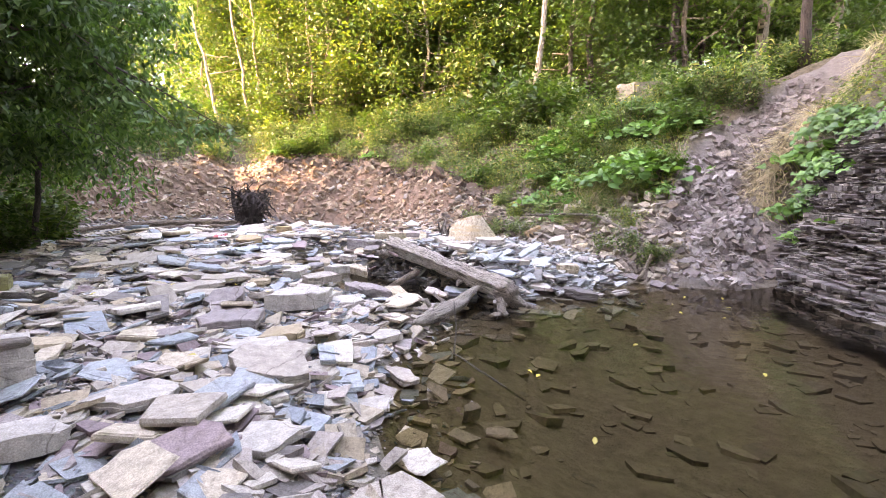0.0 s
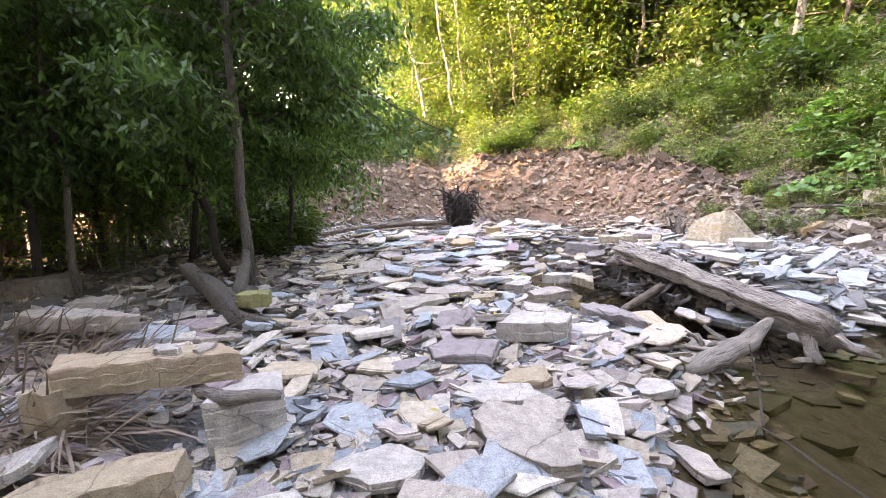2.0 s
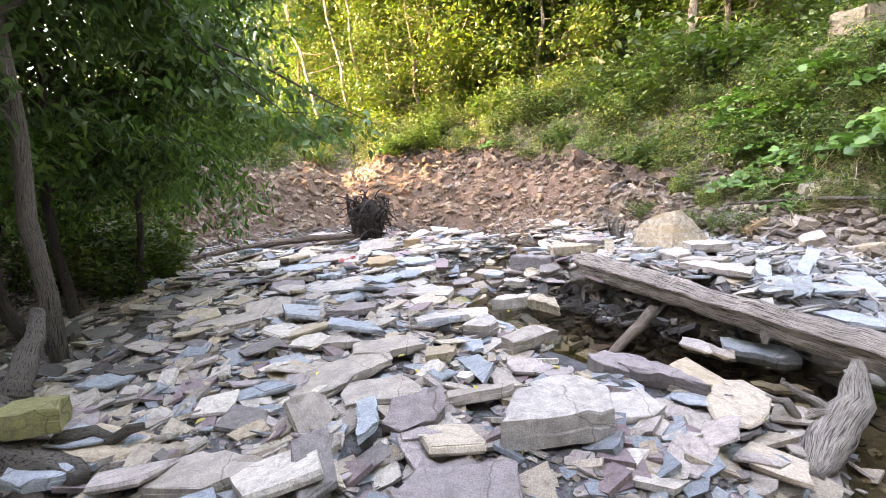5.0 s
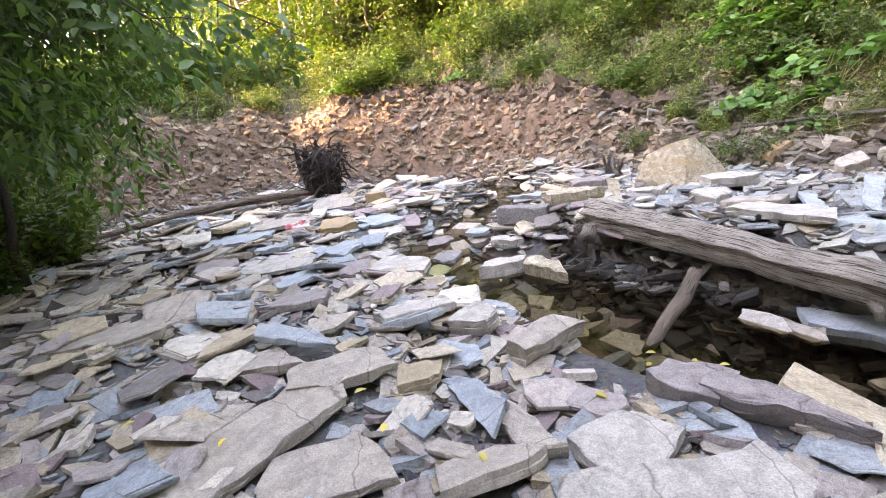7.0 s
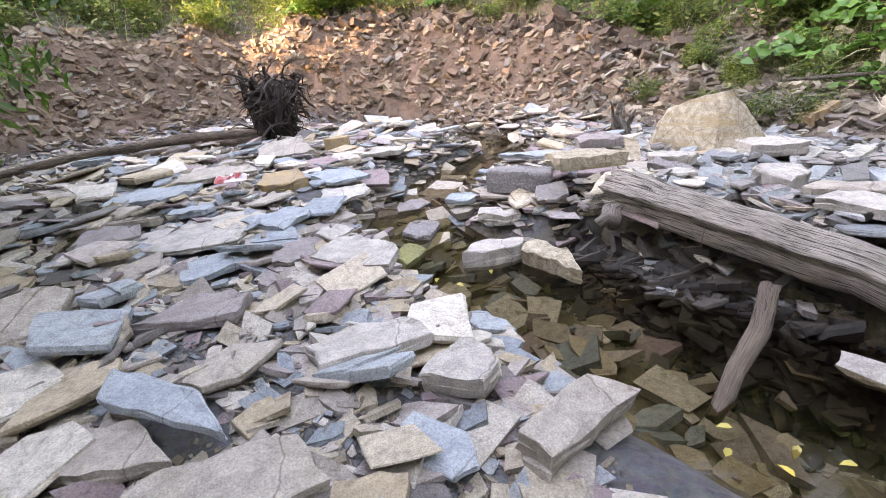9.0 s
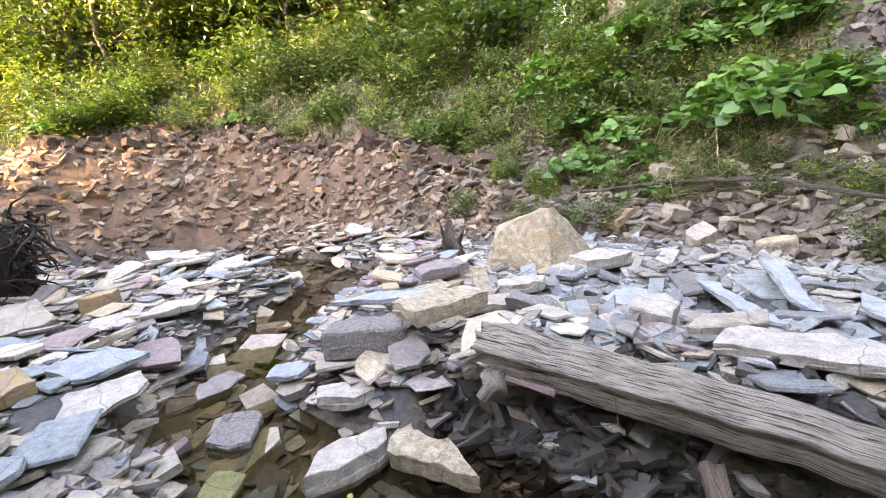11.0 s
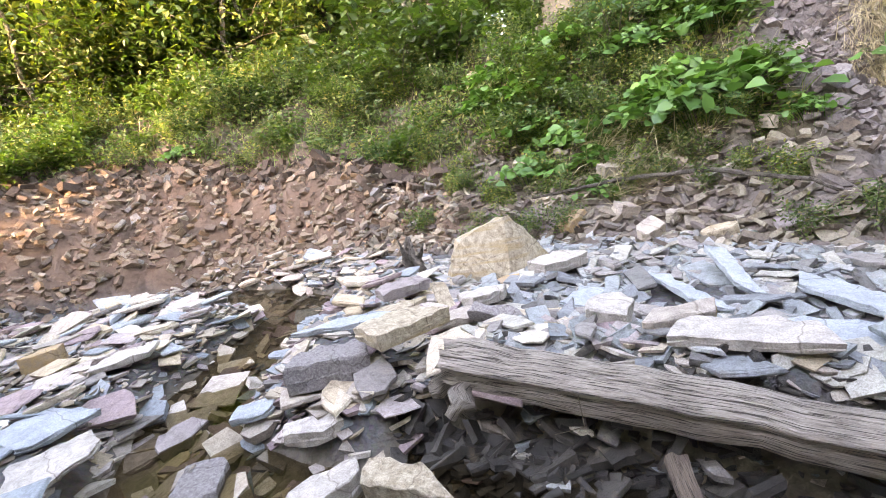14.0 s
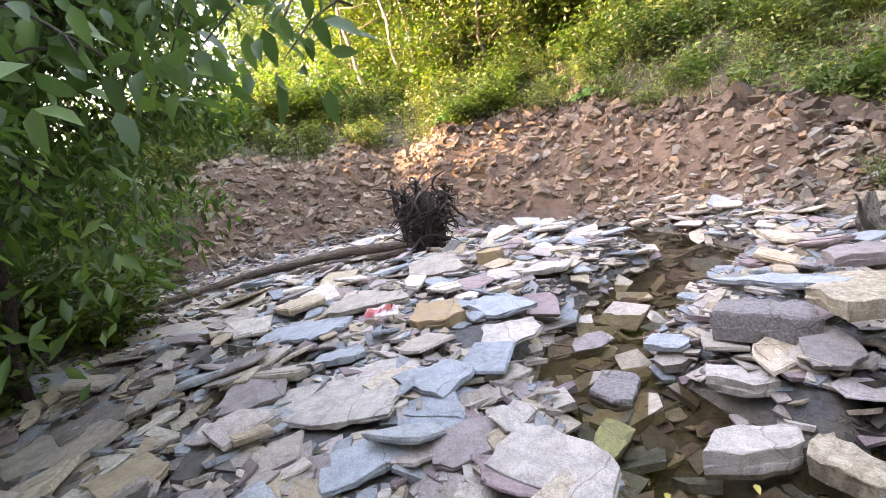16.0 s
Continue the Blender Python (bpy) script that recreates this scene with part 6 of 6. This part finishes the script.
def stones_on(parent, name, seed, material, count, region, sizes, embed, tilt):
    """Stones as pieces of the ground, sharing a few meshes."""
    gen = np.random.default_rng(seed)
    shapes = [mesh_of(name, v, f, (material,)) for v, f in slab_set(12, seed + 1, (0.3, 0.7) if name == "bank_stone" else (0.2, 0.45), 3, (5, 7))]
    for k in range(count):
        x, y, z, slope = region(gen)
        r = gen.uniform(*sizes)
        put(name, shapes[k % 12], parent, turned(x, y, z + embed * r, r, gen.normal(slope, tilt), gen.normal(0, tilt), gen.uniform(0, 360)))


def joined_stones(name, seed, material, count, region, sizes, embed, tilt, label, thick=(0.25, 0.5), yaw=None, aspect=(0.35, 0.95)):
    """All the smaller stones in one body."""
    gen = np.random.default_rng(seed)
    shapes = slab_set(20, seed + 1, thick, 2, (4, 7), aspect)
    vs, fs, n = [], [], 0
    for k in range(count):
        x, y, z, slope = region(gen)
        r = sizes[0] + (sizes[1] - sizes[0]) * gen.random() ** 2
        m = np.array(turned(x, y, z + embed * r, r, gen.normal(slope, tilt), gen.normal(0, tilt), gen.uniform(0, 360) if yaw is None else gen.normal(*yaw)))
        v, f = shapes[k % 20]
        vs.append(v @ m[:3, :3].T + m[:3, 3])
        fs += [[i + n for i in q] for q in f]
        n += len(v)
    me = mesh_of(name, np.concatenate(vs), fs, (material,))
    return tagged(new(name, me), label, "stones", kind="stuff")


def on_bar(gen):
    return (*spot(gen, -10.0, 0.3, -2.0, 15.4), 0.0)


def on_near_bar(gen):
    return (*spot(gen, -4.6, -0.2, 2.6, 9.6), 0.0)


def on_pile(gen):
    return (*spot(gen, -0.9, 2.9, 5.7, 11.6), 0.0)


FACE_SPOTS = places(np.random.default_rng(88), 7000, 1.6, 7.6, -0.15, 1.9).tolist()
TALUS_SPOTS = places(np.random.default_rng(89), 2600, 6.8, 11.8, -0.2, 2.3, 1.6).tolist()


def on_face(gen):
    x, y = FACE_SPOTS.pop()
    return x, y, height(x, y), 25.0


def on_talus(gen):
    x, y = TALUS_SPOTS.pop()
    return x, y, height(x, y), 15.0


def under_water(gen):
    while True:
        x, y = gen.uniform(-3.5, 4.9), gen.uniform(0.0, 13.0)
        z, d = survey(x, y)
        if -0.6 < z < -0.03 and d < 0:
            return x, y, z, 0.0


def under_thicket(gen):
    x, y = gen.uniform(-12, -4.6), gen.uniform(0.5, 9.0)
    return x, y, height(x, y), 0.0


joined_stones("shingle", 111, M_STONES, 21000, on_bar, (0.03, 0.14), 0.2, 15, "small flat shale stones covering the bar", (0.12, 0.3))
joined_stones("blue_shingle", 113, M_BLUES, 3200, on_pile, (0.03, 0.15), 0.15, 15, "small blue-grey shale stones beyond the log", (0.15, 0.35), (62, 40))
joined_stones("bank_rubble", 115, M_BANKS, 5600, on_face, (0.015, 0.14), -0.05, 20, "brown stones bedded in the eroded bank", (0.4, 0.9), None, (0.6, 1.0))
joined_stones("talus", 117, M_TALUS, 2000, on_talus, (0.02, 0.16), 0.1, 25, "loose stones on the talus slope")
joined_stones("creek_stones", 119, M_BED, 520, under_water, (0.03, 0.2), 0.02, 6, "flat brown stones on the bed of the pool")
def in_channel(gen):
    while True:
        i = int(gen.integers(0, len(CHANNEL) - 2))
        p = CHANNEL[i] + (CHANNEL[i + 1] - CHANNEL[i]) * gen.random() + gen.normal(0, 0.28, 2)
        z, d = survey(float(p[0]), float(p[1]))
        if -0.4 < z < 0.08:
            return float(p[0]), float(p[1]), z, 0.0


def under_log(gen):
    t = gen.random()
    x, y = -1.15 + 1.6 * t + gen.normal(0, 0.25), 8.2 - 2.3 * t + gen.normal(0, 0.2)
    return x, y, height(x, y), 0.0


joined_stones("channel_stones", 123, M_STONES, 330, in_channel, (0.05, 0.2), 0.3, 14, "wet flat stones standing in the narrow channel")
joined_stones("damp_gravel", 127, M_DAMPS_SHADE, 1500, under_log, (0.012, 0.07), 0.2, 20, "damp shale chips in the hollow below the log, coloured dark for its shade")
def along_step(gen):
    t = gen.random()
    x, y = -1.1 + 1.9 * t + gen.normal(-0.1, 0.1), 8.6 - 2.95 * t + gen.normal(-0.06, 0.1)
    return x, y, height(x, y), 0.0


joined_stones("damp_rubble", 129, M_DAMPS_SHADE, 700, along_step, (0.03, 0.15), 0.1, 25, "stones of the low step below the log, coloured dark for the shade")
joined_stones("shaded_rubble", 121, M_SHADED, 2200, under_thicket, (0.03, 0.2), 0.1, 14, "stones under the thicket, coloured dark for its shade")
EDGE_SPOTS = places(np.random.default_rng(90), 900, 4.3, 7.4, 1.35, 2.15).tolist()


def on_edge(gen):
    x, y = EDGE_SPOTS.pop()
    return x, y, height(x, y), 20.0


joined_stones("earth_clods", 147, M_CLOD, 800, on_edge, (0.03, 0.2), 0.15, 30, "dark clods of earth along the broken edge of the bank", (0.5, 0.9), None, (0.6, 1.0))
stones_on(ground, "stone", 131, M_STONE, 300, on_near_bar, (0.06, 0.125), 0.25, 11)
stones_on(ground, "bank_stone", 133, M_BANK, 300, on_face, (0.06, 0.16), 0.05, 18)
stones_on(ground, "damp_stone", 135, M_DAMP_SHADE, 240, under_log, (0.04, 0.15), 0.2, 18)
stones_on(ground, "talus_stone", 137, M_TALUS_PIECE, 300, on_talus, (0.07, 0.17), 0.15, 25)


def on_flow(gen):
    i = int(gen.integers(0, 5))
    p = FLOW[i] + (FLOW[i + 1] - FLOW[i]) * gen.random() + gen.normal(0, 0.33, 2)
    return float(p[0]), float(p[1]), height(float(p[0]), float(p[1])), 10.0


joined_stones("mud_clods", 141, M_MUD, 2600, on_flow, (0.02, 0.13), 0.05, 30, "crumbled grey mud and shale chips on the slide", (0.5, 0.9))


def on_toe(gen):
    t = gen.random()
    x, y = 4.3 + 1.1 * t + gen.normal(0, 0.25), 7.2 + 1.6 * t + gen.normal(0, 0.25)
    return x, y, height(x, y), 5.0


def near_shingle(gen):
    return (*spot(gen, -3.8, 0.1, 0.9, 7.5), 0.0)


joined_stones("mud_clods", 143, M_MUD, 900, on_toe, (0.02, 0.12), 0.05, 30, "crumbled grey mud at the foot of the slide", (0.5, 0.9))
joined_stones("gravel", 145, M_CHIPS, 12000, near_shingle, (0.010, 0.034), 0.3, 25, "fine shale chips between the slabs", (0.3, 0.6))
